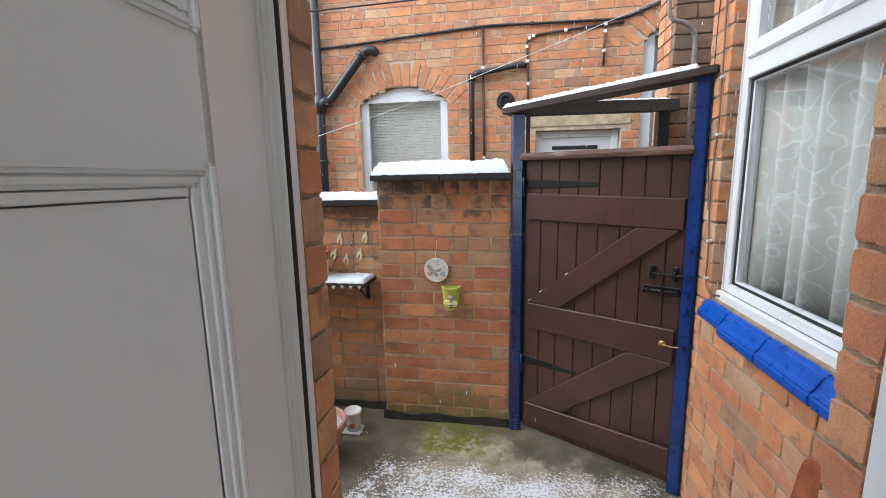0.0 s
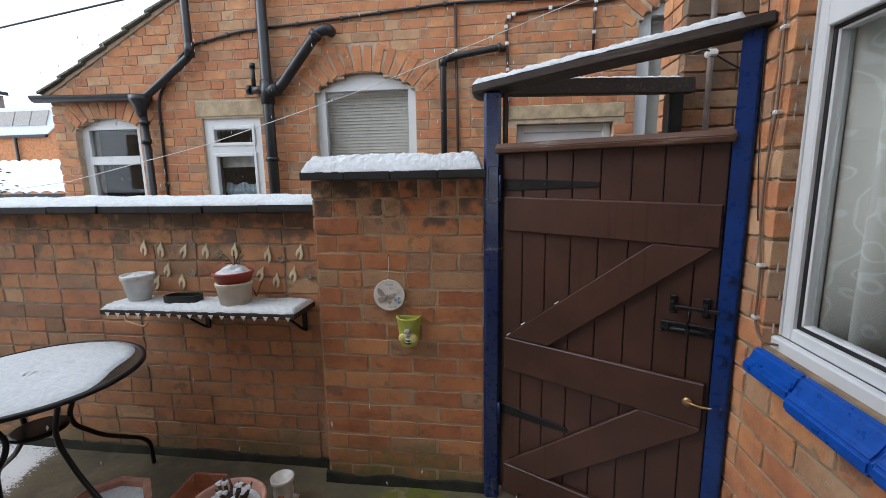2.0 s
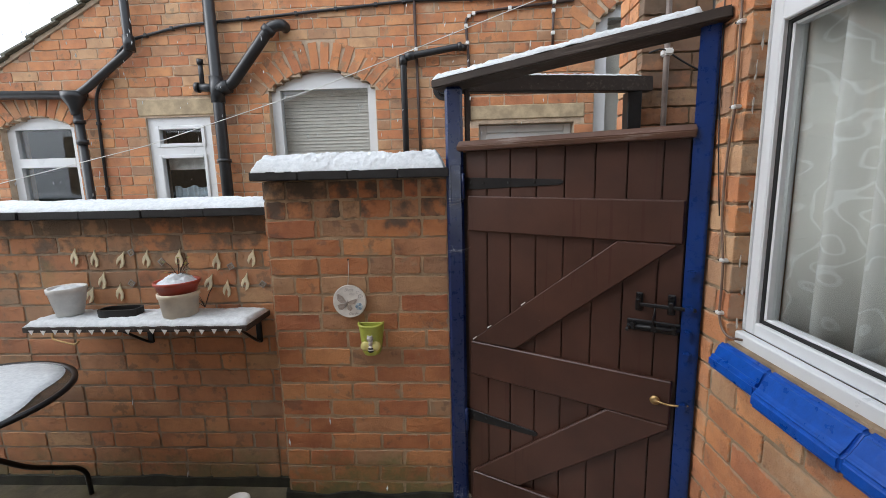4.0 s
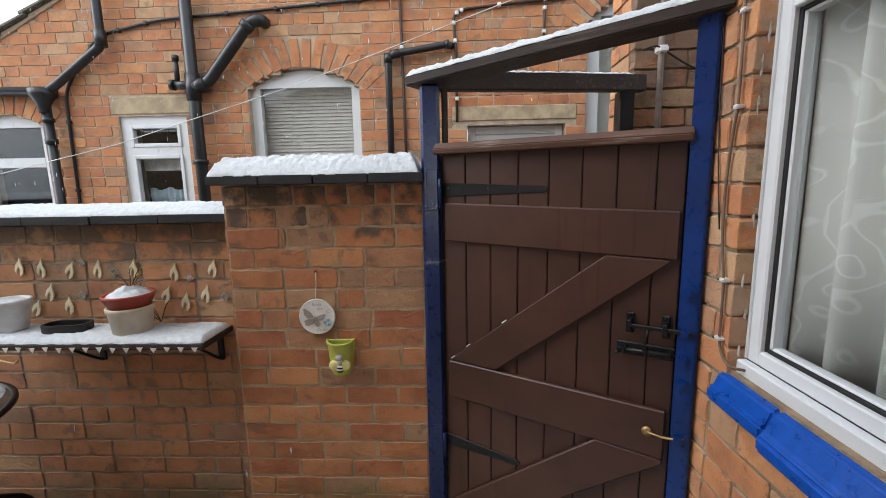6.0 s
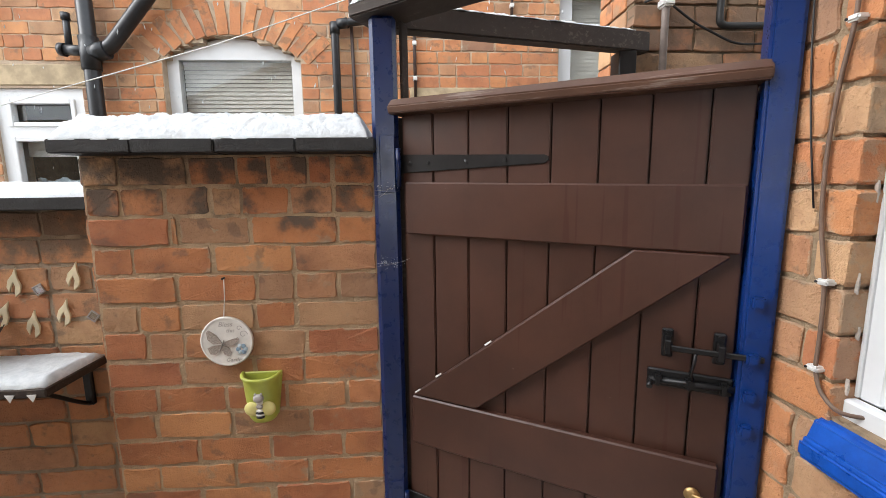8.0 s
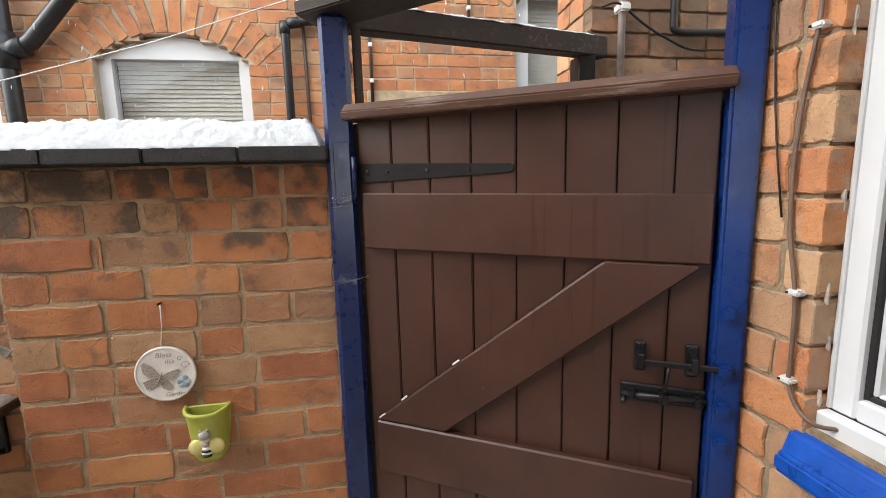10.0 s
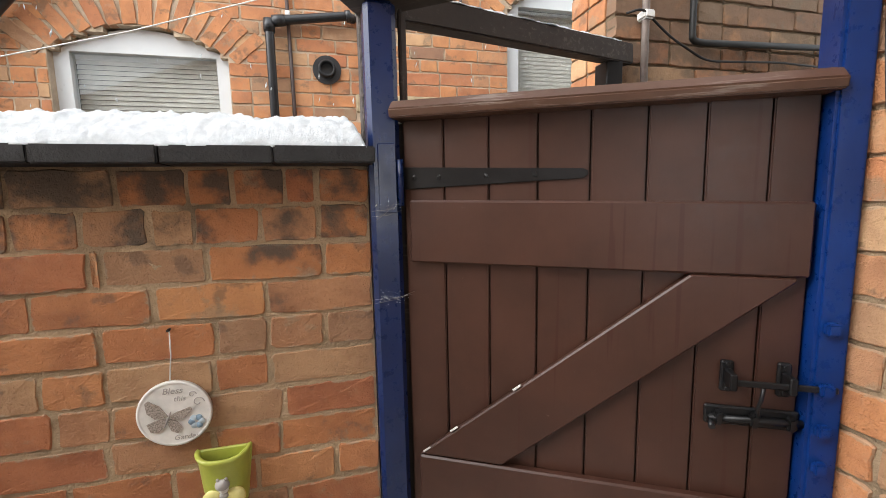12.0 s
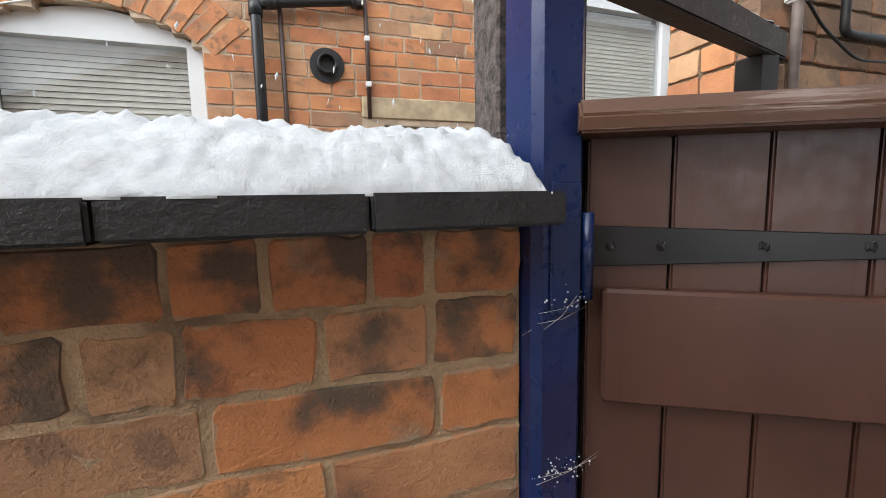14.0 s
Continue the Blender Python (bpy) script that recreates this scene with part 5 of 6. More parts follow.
def make_table():
    t = thing("garden_table", (-1.975, 2.005, GROUND), "round glass-topped garden table under a sheet of snow", "table")
    h = 0.685
    bm = lathe(bmesh.new(), [(0.383, h - 0.012), (0.392, h - 0.006), (0.392, h + 0.004), (0.383, h + 0.010), (0.372, h + 0.008), (0.372, h - 0.008)], 64)
    part("rim", bm, M_IRON, t, "black metal rim")
    part("glass_top", lathe(bmesh.new(), [(0.371, h - 0.006), (0.371, h)], 64), M_GLASS, t)
    part("centre_plate", lathe(bmesh.new(), [(0.085, 0.445), (0.098, 0.45), (0.098, 0.46), (0.085, 0.465)], 32), M_IRON, t)
    for k in range(4):
        a = radians(77 + 90 * k)
        ca, sa = math.cos(a), math.sin(a)
        pts = [(0.20, h - 0.01), (0.16, 0.60), (0.105, 0.46), (0.12, 0.40), (0.22, 0.29), (0.39, 0.17), (0.425, 0.12), (0.43, 0.0)]
        part("leg", tube(bmesh.new(), bend([(r * ca, r * sa, z) for r, z in pts], 0.05), 0.0105, 10), M_IRON, t)
    # snow lying on the glass, with a melted bite at one edge
    bm = bmesh.new()
    rings = []
    for i in range(27):
        k = i / 26
        row = []
        for s in range(72):
            a = 2 * math.pi * s / 72
            edge = 0.374 - 0.075 * max(0, math.cos(a - 0.35)) ** 8 + 0.006 * noise.noise((math.cos(a) * 3, math.sin(a) * 3, 2))
            r = edge * k
            x, y = r * math.cos(a), r * math.sin(a)
            z = h + 0.001 + 0.016 * math.sqrt(max(0, 1 - k ** 8)) + 0.004 * noise.noise((x * 14, y * 14, 0)) * (1 - k ** 6) + 0.0025 * noise.noise((x * 50, y * 50, 0)) * (1 - k ** 6)
            row.append(bm.verts.new((x, y, max(h + 0.0005, z))))
        rings.append(row)
    for p, q in zip(rings[1:], rings[2:]):
        for s in range(72):
            bm.faces.new((p[s], p[(s + 1) % 72], q[(s + 1) % 72], q[s])).smooth = True
    bm.faces.new(rings[1])
    ob = part("snow_cover", bm, M_SNOW)
    ob.matrix_world = Matrix.Translation((-1.975, 2.005, GROUND))
    tagged(ob, "even sheet of snow on the round table", "snow", kind="stuff")


make_table()


def make_shelf():
    s = thing("wall_shelf", (0, 0, 0.86), "dark plank shelf on brackets with paper pennant trim", "shelf")
    x0, x1, y0, y1 = -1.905, -0.948, 2.275, 2.488
    boxed("plank", x0, x1, y0, y1, -0.024, 0.0, M_DARKWOOD, s)
    bm0 = bmesh.new()
    prism(bm0, [(0, 0), (0.024, 0), (0.012, -0.020)], -0.0015, 0.0)
    first = part("pennant", bm0, M_CLIP, s, "small white pennant")
    first.matrix_local = Matrix.Translation((x0 + 0.03, y0 - 0.001, -0.012))
    k = 1
    while x0 + 0.03 + k * 0.052 < x1 - 0.04:
        c = bpy.data.objects.new("pennant", first.data)
        scene.collection.objects.link(c)
        c.parent = s
        c.matrix_local = pose(x0 + 0.03 + k * 0.052, y0 - 0.001, -0.012 + random.uniform(-0.002, 0.002), 0, random.uniform(-6, 6), 0)
        k += 1
    for x in (-1.52, -1.005):
        b = new("bracket")
        b.parent = s
        b.matrix_local = Matrix.Translation((x, 0, 0))
        boxed("upright", -0.012, 0.012, y1 - 0.014, y1 + 0.001, -0.15, -0.025, M_IRON, b)
        part("strut", tube(bmesh.new(), bend([(0, y1 - 0.012, -0.145), (0, y1 - 0.05, -0.12), (0, y1 - 0.16, -0.035), (0, y1 - 0.165, -0.026)], 0.03), 0.006, 8), M_IRON, b)
    part("hanging_hook", tube(bmesh.new(), bend([(-1.78, y0 + 0.01, -0.02), (-1.775, y0 - 0.004, -0.05), (-1.68, y0 - 0.002, -0.075), (-1.665, y0, -0.06)], 0.02), 0.004, 7), M_BRASS, s)
    sn = part("snow_cover", snow_slab(x0 + 0.006, x1 - 0.004, y0 + 0.004, y1 - 0.004, 0.8605, 0.020, 0.011, 0.006, 0.03), M_SNOW)
    tagged(sn, "snow lying along the wall shelf", "snow", kind="stuff")


make_shelf()


def pot(name, at, profile, material, label, squash=1.0, sides=32, turn=0, snow_r=None, snow_z=0.0, lumps=0.012, rim=None):
    t = thing(name, Matrix.Translation(at) @ pose(0, 0, 0, 0, 0, turn), label, "plant pot")
    part("body", lathe(bmesh.new(), profile, sides, squash=squash), material, t)
    if rim:
        part("rim", lathe(bmesh.new(), rim, sides, squash=squash), material, t)
    if snow_r:
        bm = bmesh.new()
        rings = []
        for i in range(9):
            k = i / 8
            rings.append([bm.verts.new((snow_r * k * math.cos(2 * math.pi * s / sides), squash * snow_r * k * math.sin(2 * math.pi * s / sides),
                                        snow_z + lumps * (1 - k * k) + 0.5 * lumps * noise.noise((k * 4 * math.cos(2 * math.pi * s / sides), k * 4 * math.sin(2 * math.pi * s / sides), at[0])) * (1 - k ** 6))) for s in range(sides)])
        for p, q in zip(rings[1:], rings[2:]):
            for s in range(sides):
                bm.faces.new((p[s], p[(s + 1) % sides], q[(s + 1) % sides], q[s])).smooth = True
        bm.faces.new(rings[1])
        ob = part("snow_cover", bm, M_SNOW)
        ob.matrix_world = Matrix.Translation(at) @ pose(0, 0, 0, 0, 0, turn)
        tagged(ob, "snow filling a plant pot", "snow", kind="stuff")
    return t


def tub(r0, r1, h, wall=0.008):
    """A plain tapered pot with a rolled lip, hollow."""
    return [(r0 * 0.6, 0.0), (r0, 0.004), (r1 * 0.97, h * 0.82), (r1 * 1.02, h * 0.84), (r1 * 1.04, h), (r1 * 1.0, h + 0.003), (r1 - wall, h), (r1 - wall * 1.3, h * 0.8), (r0 - wall, 0.02)]


S = 0.878
pot("plant_pot", (-1.79, 2.385, S), tub(0.047, 0.069, 0.125), M_WHITE_POT, "pale grey plastic pot full of snow on the shelf", snow_r=0.061, snow_z=0.115, lumps=0.016)
pot("plant_pot", (-1.285, 2.375, S - 0.004), tub(0.066, 0.078, 0.105), M_CREAM, "cream plastic pot holding a red one on the shelf")
pot("plant_pot", (-1.285, 2.375, S + 0.082), tub(0.064, 0.086, 0.068), M_RED, "red plastic pot of snow nested in a cream pot", snow_r=0.078, snow_z=0.060, lumps=0.035)


def make_tray():
    bm = bmesh.new()
    n, outer, inner = 24, [], []
    for i in range(n):
        a = 2 * math.pi * i / n
        sx, sy = abs(math.cos(a)) ** 0.55 * math.copysign(1, math.cos(a)), abs(math.sin(a)) ** 0.55 * math.copysign(1, math.sin(a))
        outer.append((0.085 * sx, 0.042 * sy))
        inner.append((0.077 * sx, 0.034 * sy))
    rows = [[bm.verts.new((x, y, z)) for x, y in line] for line, z in ((outer, 0.0), (outer, 0.032), (inner, 0.032), (inner, 0.008))]
    for a, b in zip(rows, rows[1:]):
        for i in range(n):
            bm.faces.new((a[i], a[(i + 1) % n], b[(i + 1) % n], b[i]))
    bm.faces.new(rows[0][::-1])
    bm.faces.new(rows[3])
    ob = part("plastic_tray", bm, M_GASKET)
    ob.matrix_world = pose(-1.555, 2.38, S, 0, 0, 6)
    return tagged(ob, "small black plastic tray lying on the snowy shelf", "tray")


make_tray()


def make_leaves(at, count, rng, label):
    """A sprig of small leaves in a pot."""
    t = thing("pot_plant", at, label, "plant")
    for _ in range(count):
        bm = bmesh.new()
        a, l = rng.uniform(0, 6.28), rng.uniform(0.03, 0.07)
        end = Vector((math.cos(a) * l * 0.8, math.sin(a) * l * 0.5, rng.uniform(0.02, 0.09)))
        tube(bm, [(0, 0, 0), end * 0.6 + Vector((0, 0, 0.01)), end], 0.0015, 5)
        part("stem", bm, M_PLANT, t)
        bm = bmesh.new()
        d = Vector((math.cos(a), math.sin(a), 0.3)).normalized() * 0.016
        s = d.cross(Vector((0, 0, 1))).normalized() * 0.007
        vs = [bm.verts.new(end), bm.verts.new(end + d * 0.5 + s), bm.verts.new(end + d), bm.verts.new(end + d * 0.5 - s)]
        bm.faces.new(vs)
        bmesh.ops.solidify(bm, geom=list(bm.faces), thickness=0.0015)
        part("leaf", bm, M_GREEN, t)
    return t


make_leaves((-1.285, 2.39, S + 0.16), 9, random.Random(3), "straggling sprig with yellow-green leaves in a pot")
make_leaves((-1.225, 2.45, S + 0.01), 5, random.Random(5), "few green leaves lying on the shelf snow")

# leaf ornaments and mirror squares on the low wall
LEAF = [(0.0, -0.042), (0.016, -0.030), (0.022, -0.008), (0.017, 0.014), (0.019, 0.043), (0.006, 0.024), (-0.009, 0.010), (-0.017, -0.010), (-0.013, -0.030), (-0.006, -0.012), (0.004, 0.002), (0.007, -0.012), (0.002, -0.026)]


def make_ornaments():
    base = None
    for x, z in ((-1.839, 1.116), (-1.746, 1.107), (-1.621, 1.103), (-1.502, 1.103), (-1.350, 1.104), (-1.179, 1.086), (-1.015, 1.101), (-1.723, 1.007),
                 (-1.649, 0.950), (-1.791, 0.942), (-1.223, 0.994), (-1.144, 0.961), (-1.055, 0.993)):
        m = pose(x, LOW_FACE - 0.006, z, 0, random.uniform(-10, 10), 0)
        if base is None:
            bm = prism(bmesh.new(), LEAF, -0.003, 0.003, 0.0012)
            base = part("leaf_ornament", bm, M_LEAFGOLD)
            base.matrix_world = m
            tagged(base, "cream metal leaf-shaped ornament fixed on brick", "ornament", "leaf ornaments on the wall")
        else:
            copy_thing(base, m)
    first = None
    for x, z in ((-1.429, 1.09), (-1.112, 1.064), (-0.973, 0.98), (-1.565, 1.134), (-1.388, 1.0), (-1.583, 0.992)):
        m = pose(x, LOW_FACE - 0.004, z, 0, random.uniform(10, 70), 0)
        if first is None:
            first = thing("mirror_tile", m, "tiny square mirror tile stuck on the brick wall", "ornament", "mirror squares on the wall")
            bm = bmesh.new()
            sash(bm, -0.014, 0.014, -0.014, 0.014, 0.004, -0.003, 0.002, 0.001)
            part("edge", bm, M_GREYGLAZE, first)
            boxed("mirror", -0.011, 0.011, -0.001, 0.001, -0.011, 0.011, M_MIRROR, first, bevel=0)
        else:
            copy_thing(first, m)


make_ornaments()


def make_plaque():
    t = thing("wall_plaque", (-0.553, PILLAR_FACE - 0.009, 0.925), "round white butterfly plaque hanging on a string", "plaque")
    part("disc", lathe(bmesh.new(), [(0.066, -0.004), (0.071, -0.002), (0.071, 0.003), (0.066, 0.005)], 40), M_CERAMIC, t).matrix_local = pose(0, 0, 0, 90, 0, 0)
    part("rim", lathe(bmesh.new(), [(0.064, 0.0045), (0.066, 0.0062), (0.0705, 0.0055), (0.0712, 0.002)], 40), M_CERAMIC, t).matrix_local = pose(0, 0, 0, 90, 0, 0)
    wings = ([(-0.012, -0.004), (-0.026, 0.020), (-0.046, 0.034), (-0.052, 0.030), (-0.050, 0.008), (-0.036, -0.006)], [(-0.013, -0.008), (-0.038, -0.010), (-0.052, -0.016), (-0.046, -0.034), (-0.032, -0.036), (-0.018, -0.024)],
             [(-0.009, -0.004), (0.004, 0.004), (0.030, 0.012), (0.034, 0.006), (0.020, -0.010), (0.002, -0.014)], [(-0.010, -0.010), (0.004, -0.016), (0.012, -0.030), (0.004, -0.042), (-0.008, -0.036), (-0.014, -0.020)])
    for line in wings:
        part("butterfly_wing", prism(bmesh.new(), line, -0.0078, -0.0045), M_GLITTER, t, "glittering grey-brown butterfly wing")
    part("butterfly_body", tube(bmesh.new(), [(-0.020, -0.0075, -0.026), (-0.011, -0.0085, -0.006), (-0.006, -0.0075, 0.006)], [0.0012, 0.0024, 0.0012], 7), M_GREYGLAZE, t)
    for k in range(6):
        a = k * math.pi / 3
        part("petal", lathe(bmesh.new(), [(0.002, 0), (0.0068, 0.001), (0.0066, 0.0022), (0.002, 0.0035)], 12), M_BLUEGREY if k % 2 else M_PALEBLUE, t).matrix_local = pose(0.040 + 0.0095 * math.cos(a), -0.005, -0.022 + 0.0095 * math.sin(a), 90, 0, 0)
    for r0, cx, cz in ((0.012, 0.046, 0.020), (0.008, 0.036, 0.038)):
        part("scroll", tube(bmesh.new(), [(cx + r0 * (1 - k / 14) * math.cos(k * 0.6), -0.0052, cz + r0 * (1 - k / 14) * math.sin(k * 0.6)) for k in range(11)], 0.0009, 5), M_GREYGLAZE, t)
    part("string", tube(bmesh.new(), [(-0.004, -0.001, 0.069), (0.001, 0.004, 0.125), (0.002, 0.006, 0.178)], 0.0014, 5), M_CORD, t)
    part("nail", tube(bmesh.new(), [(0.002, -0.004, 0.178), (0.002, 0.012, 0.178)], 0.003, 7), M_IRON, t)
    # raised lettering
    for text, x, z, size in (("Bless", -0.020, 0.044, 0.019), ("this", 0.000, 0.027, 0.016), ("Garden", -0.006, -0.058, 0.016)):
        cu = bpy.data.curves.new("lettering", "FONT")
        cu.body, cu.size, cu.extrude, cu.shear = text, size, 0.0006, 0.25
        tmp = bpy.data.objects.new("lettering", cu)
        me = bpy.data.meshes.new_from_object(tmp)
        me.materials.append(M_GREYGLAZE)
        ob = new("lettering", me)
        ob.parent = t
        ob.matrix_local = pose(x, -0.0050, z, 90, 0, 0)
        bpy.data.objects.remove(tmp)
    return t


make_plaque()


def make_bee_pot():
    """A D-shaped wall pocket, wider at the lip, with a bee on its front."""
    t = thing("wall_pot", (-0.468, PILLAR_FACE - 0.003, 0.688), "lime green wall pocket pot with a bumblebee face", "wall pot")
    bm = bmesh.new()
    n = 22
    rows = []
    for w, d, z in ((0.020, 0.024, 0.0), (0.033, 0.034, 0.004), (0.041, 0.040, 0.018), (0.047, 0.043, 0.07), (0.052, 0.046, 0.122), (0.056, 0.050, 0.130), (0.057, 0.051, 0.136), (0.053, 0.047, 0.139), (0.047, 0.041, 0.136), (0.043, 0.038, 0.10), (0.037, 0.033, 0.03)):
        line = []
        for i in range(n + 1):
            a = math.pi + math.pi * i / n
            line.append(bm.verts.new((w * math.copysign(abs(math.cos(a)) ** 0.75, math.cos(a)), d * math.sin(a), z + (0.006 * abs(math.cos(a)) ** 2 if z > 0.12 else 0))))
        rows.append(line)
    for a, b in zip(rows, rows[1:]):
        for i in range(n):
            bm.faces.new((a[i], a[i + 1], b[i + 1], b[i])).smooth = True
    bm.faces.new(rows[0])
    bm.faces.new(rows[-1])
    part("pocket", bm, M_GREEN, t)
    part("back", prism(bmesh.new(), [(-0.020, 0.0), (0.020, 0.0), (0.041, 0.018), (0.056, 0.134), (0.053, 0.142), (-0.053, 0.142), (-0.056, 0.134), (-0.041, 0.018)], -0.004, 0.003, 0.002), M_GREEN, t)
    part("soil", box(bmesh.new(), -0.038, 0.038, -0.028, -0.005, 0.085, 0.10, 0.008), M_TAR, t, "dark soil")

    def bead(name, x, y, z, rx, ry, rz, mat, label=""):
        b = bmesh.new()
        bmesh.ops.create_uvsphere(b, u_segments=16, v_segments=10, radius=1)
        for v in b.verts:
            v.co = Vector((v.co.x * rx + x, v.co.y * ry + y, v.co.z * rz + z))
        for f in b.faces:
            f.smooth = True
        return part(name, b, mat, t, label)

    for sx in (-1, 1):
        bead("wing", sx * 0.021 + 0.002, -0.040, 0.050, 0.022, 0.009, 0.021, M_YELLOW, "pale yellow wing")
    bead("bee_head", 0.002, -0.048, 0.084, 0.0145, 0.010, 0.012, M_GREYGLAZE, "grey bee head")
    for sx in (-1, 1):
        bead("antenna_tip", 0.002 + sx * 0.008, -0.048, 0.096, 0.0035, 0.0035, 0.0035, M_GREYGLAZE)
    for z, rx, rz, mat in ((0.072, 0.010, 0.010, M_CERAMIC), (0.058, 0.010, 0.008, M_GREYGLAZE), (0.047, 0.011, 0.005, M_CERAMIC), (0.040, 0.013, 0.0045, M_IRON), (0.034, 0.013, 0.004, M_CERAMIC), (0.027, 0.012, 0.0045, M_IRON)):
        bead("bee_band", 0.003, -0.044, z, rx, 0.007, rz, mat)
    return t


make_bee_pot()

# pots standing on the concrete
pot("flower_pot", (-1.118, 1.955, GROUND), [(0.07, 0.0), (0.085, 0.005), (0.122, 0.185), (0.128, 0.19), (0.142, 0.20), (0.146, 0.225), (0.140, 0.232), (0.128, 0.228), (0.120, 0.19), (0.08, 0.03)],
    M_TERRA_PINK, "round faded terracotta pot holding snow and dead stems", snow_r=0.124, snow_z=0.196, lumps=0.02)
pot("flower_pot", (-1.60, 1.90, GROUND), [(0.10, 0.0), (0.11, 0.005), (0.135, 0.18), (0.158, 0.195), (0.165, 0.225), (0.150, 0.232), (0.138, 0.222), (0.13, 0.18), (0.10, 0.03)],
    M_TERRA_PINK, "wide eight-sided faded terracotta planter full of snow", sides=8, turn=22.5, snow_r=0.143, snow_z=0.200, lumps=0.014)


def make_trough():
    t = thing("planter_trough", pose(-1.365, 2.04, GROUND, 0, 0, 92), "long terracotta plastic trough part filled with snow", "planter")
    bm = bmesh.new()
    rows = []
    for w, l, z in ((0.055, 0.135, 0.0), (0.072, 0.155, 0.135), (0.080, 0.163, 0.138), (0.080, 0.163, 0.152), (0.070, 0.153, 0.152), (0.060, 0.143, 0.06)):
        rows.append([bm.verts.new((x, y, z)) for x, y in ((-l, -w), (l, -w), (l, w), (-l, w))])
    for a, b in zip(rows, rows[1:]):
        for i in range(4):
            bm.faces.new((a[i], a[(i + 1) % 4], b[(i + 1) % 4], b[i]))
    bm.faces.new(rows[0][::-1])
    bm.faces.new(rows[-1])
    bmesh.ops.bevel(bm, geom=list(bm.edges), offset=0.004, segments=2, affect="EDGES", clamp_overlap=True)
    part("body", bm, M_TERRA, t)
    s = part("snow_cover", snow_slab(-0.135, 0.06, -0.055, 0.055, 0.065, 0.03, 0.01, 0.01, 0.04), M_SNOW)
    s.matrix_world = pose(-1.365, 2.04, GROUND, 0, 0, 92)
    tagged(s, "snow lying in the terracotta trough", "snow", kind="stuff")


make_trough()


def make_dead_plant():
    rng = random.Random(11)
    t = thing("dead_plant", (-1.10, 1.965, GROUND + 0.20), "dark withered stems with clinging snow in a pot", "plant")
    for k in range(16):
        a = rng.uniform(0, 6.28)
        l = rng.uniform(0.05, 0.11)
        pts = [(rng.uniform(-0.02, 0.02), rng.uniform(-0.02, 0.02), 0)]
        for i in range(4):
            p = pts[-1]
            pts.append((p[0] + math.cos(a) * l * 0.2 + rng.uniform(-0.012, 0.012), p[1] + math.sin(a) * l * 0.2 + rng.uniform(-0.012, 0.012), p[2] + l * rng.uniform(0.08, 0.32)))
        part("stem", tube(bmesh.new(), pts, [0.007, 0.006, 0.008, 0.005, 0.003], 6), M_PLANT, t)
        if k % 2 == 0:
            bm = bmesh.new()
            bmesh.ops.create_icosphere(bm, subdivisions=2, radius=0.013)
            for v in bm.verts:
                v.co = Vector((v.co.x, v.co.y, v.co.z * 0.55)) * (1 + 0.4 * noise.noise(v.co * 120)) + Vector(pts[3]) + Vector((0, 0, 0.006))
            part("snow_clump", bm, M_SNOW, t)


make_dead_plant()


def make_burner():
    t = thing("oil_burner", (-1.045, 2.235, GROUND), "small white ceramic oil burner with a dark opening", "oil burner")
    part("saucer", box(bmesh.new(), -0.055, 0.055, -0.05, 0.05, 0.0, 0.012, 0.005, 2), M_CERAMIC, t)
    part("body", lathe(bmesh.new(), [(0.030, 0.012), (0.040, 0.02), (0.046, 0.06), (0.040, 0.095), (0.050, 0.112), (0.053, 0.130), (0.048, 0.134), (0.042, 0.122), (0.01, 0.115)], 26), M_CERAMIC, t)
    bm = bmesh.new()
    bmesh.ops.create_uvsphere(bm, u_segments=14, v_segments=9, radius=0.02)
    for v in bm.verts:
        v.co = Vector((v.co.x + 0.008, v.co.y * 0.35 - 0.041, v.co.z + 0.052))
    part("opening", bm, M_TERRA, t, "dark arched opening")
    return t


make_burner()


def make_chair():
    """Folded slatted chair standing by the house wall; only its rounded top comes into view."""
    t = thing("folded_chair", pose(0.575, 1.14, GROUND, 0, 8, 4), "folded red-brown wooden garden chair against the wall", "chair")
    for k, y in enumerate((-0.055, 0.035)):
        bm = bmesh.new()
        pts = [(-0.036, 0.0), (0.036, 0.0), (0.036, 0.60)] + [(0.036 * math.cos(a), 0.655 + 0.05 * math.sin(a)) for a in (math.pi * i / 8 for i in range(1, 8))] + [(-0.036, 0.60)]
        prism(bm, [(x, z + 0.045 * k) for x, z in pts], -0.012, 0.012, 0.004)
        o = part("back_slat", bm, M_WOOD, t)
        o.matrix_local = pose(-0.01 * k, y, 0, 0, 0, 90 + 8 * k)
    boxed("rail", -0.012, 0.012, -0.10, 0.085, 0.33, 0.38, M_WOOD, t).matrix_local = pose(0.028, 0, 0)
    return t


make_chair()

# ---- distance: snowy roofs, houses, an evergreen ----


def tiled_roof(parent, x0, x1, y0, y1, z0, z1, rows, cols, material):
    """A slope of pantiles, as ridges on one sheet."""
    bm = bmesh.new()
    n = cols * 6
    grid = []
    for j in range(rows * 3 + 1):
        s = j / (rows * 3)
        step = (s * rows) % 1.0
        line = []
        for i in range(n + 1):
            u = i / n
            line.append(bm.verts.new((x0 + (x1 - x0) * u, y0 + (y1 - y0) * s, z0 + (z1 - z0) * s + 0.045 * abs(math.sin(u * cols * math.pi)) - 0.06 * step)))
        grid.append(line)
    for a, b in zip(grid, grid[1:]):
        for i in range(n):
            bm.faces.new((a[i], a[i + 1], b[i + 1], b[i]))
    return part("roof", bm, material, parent, "snow-covered tiled roof")


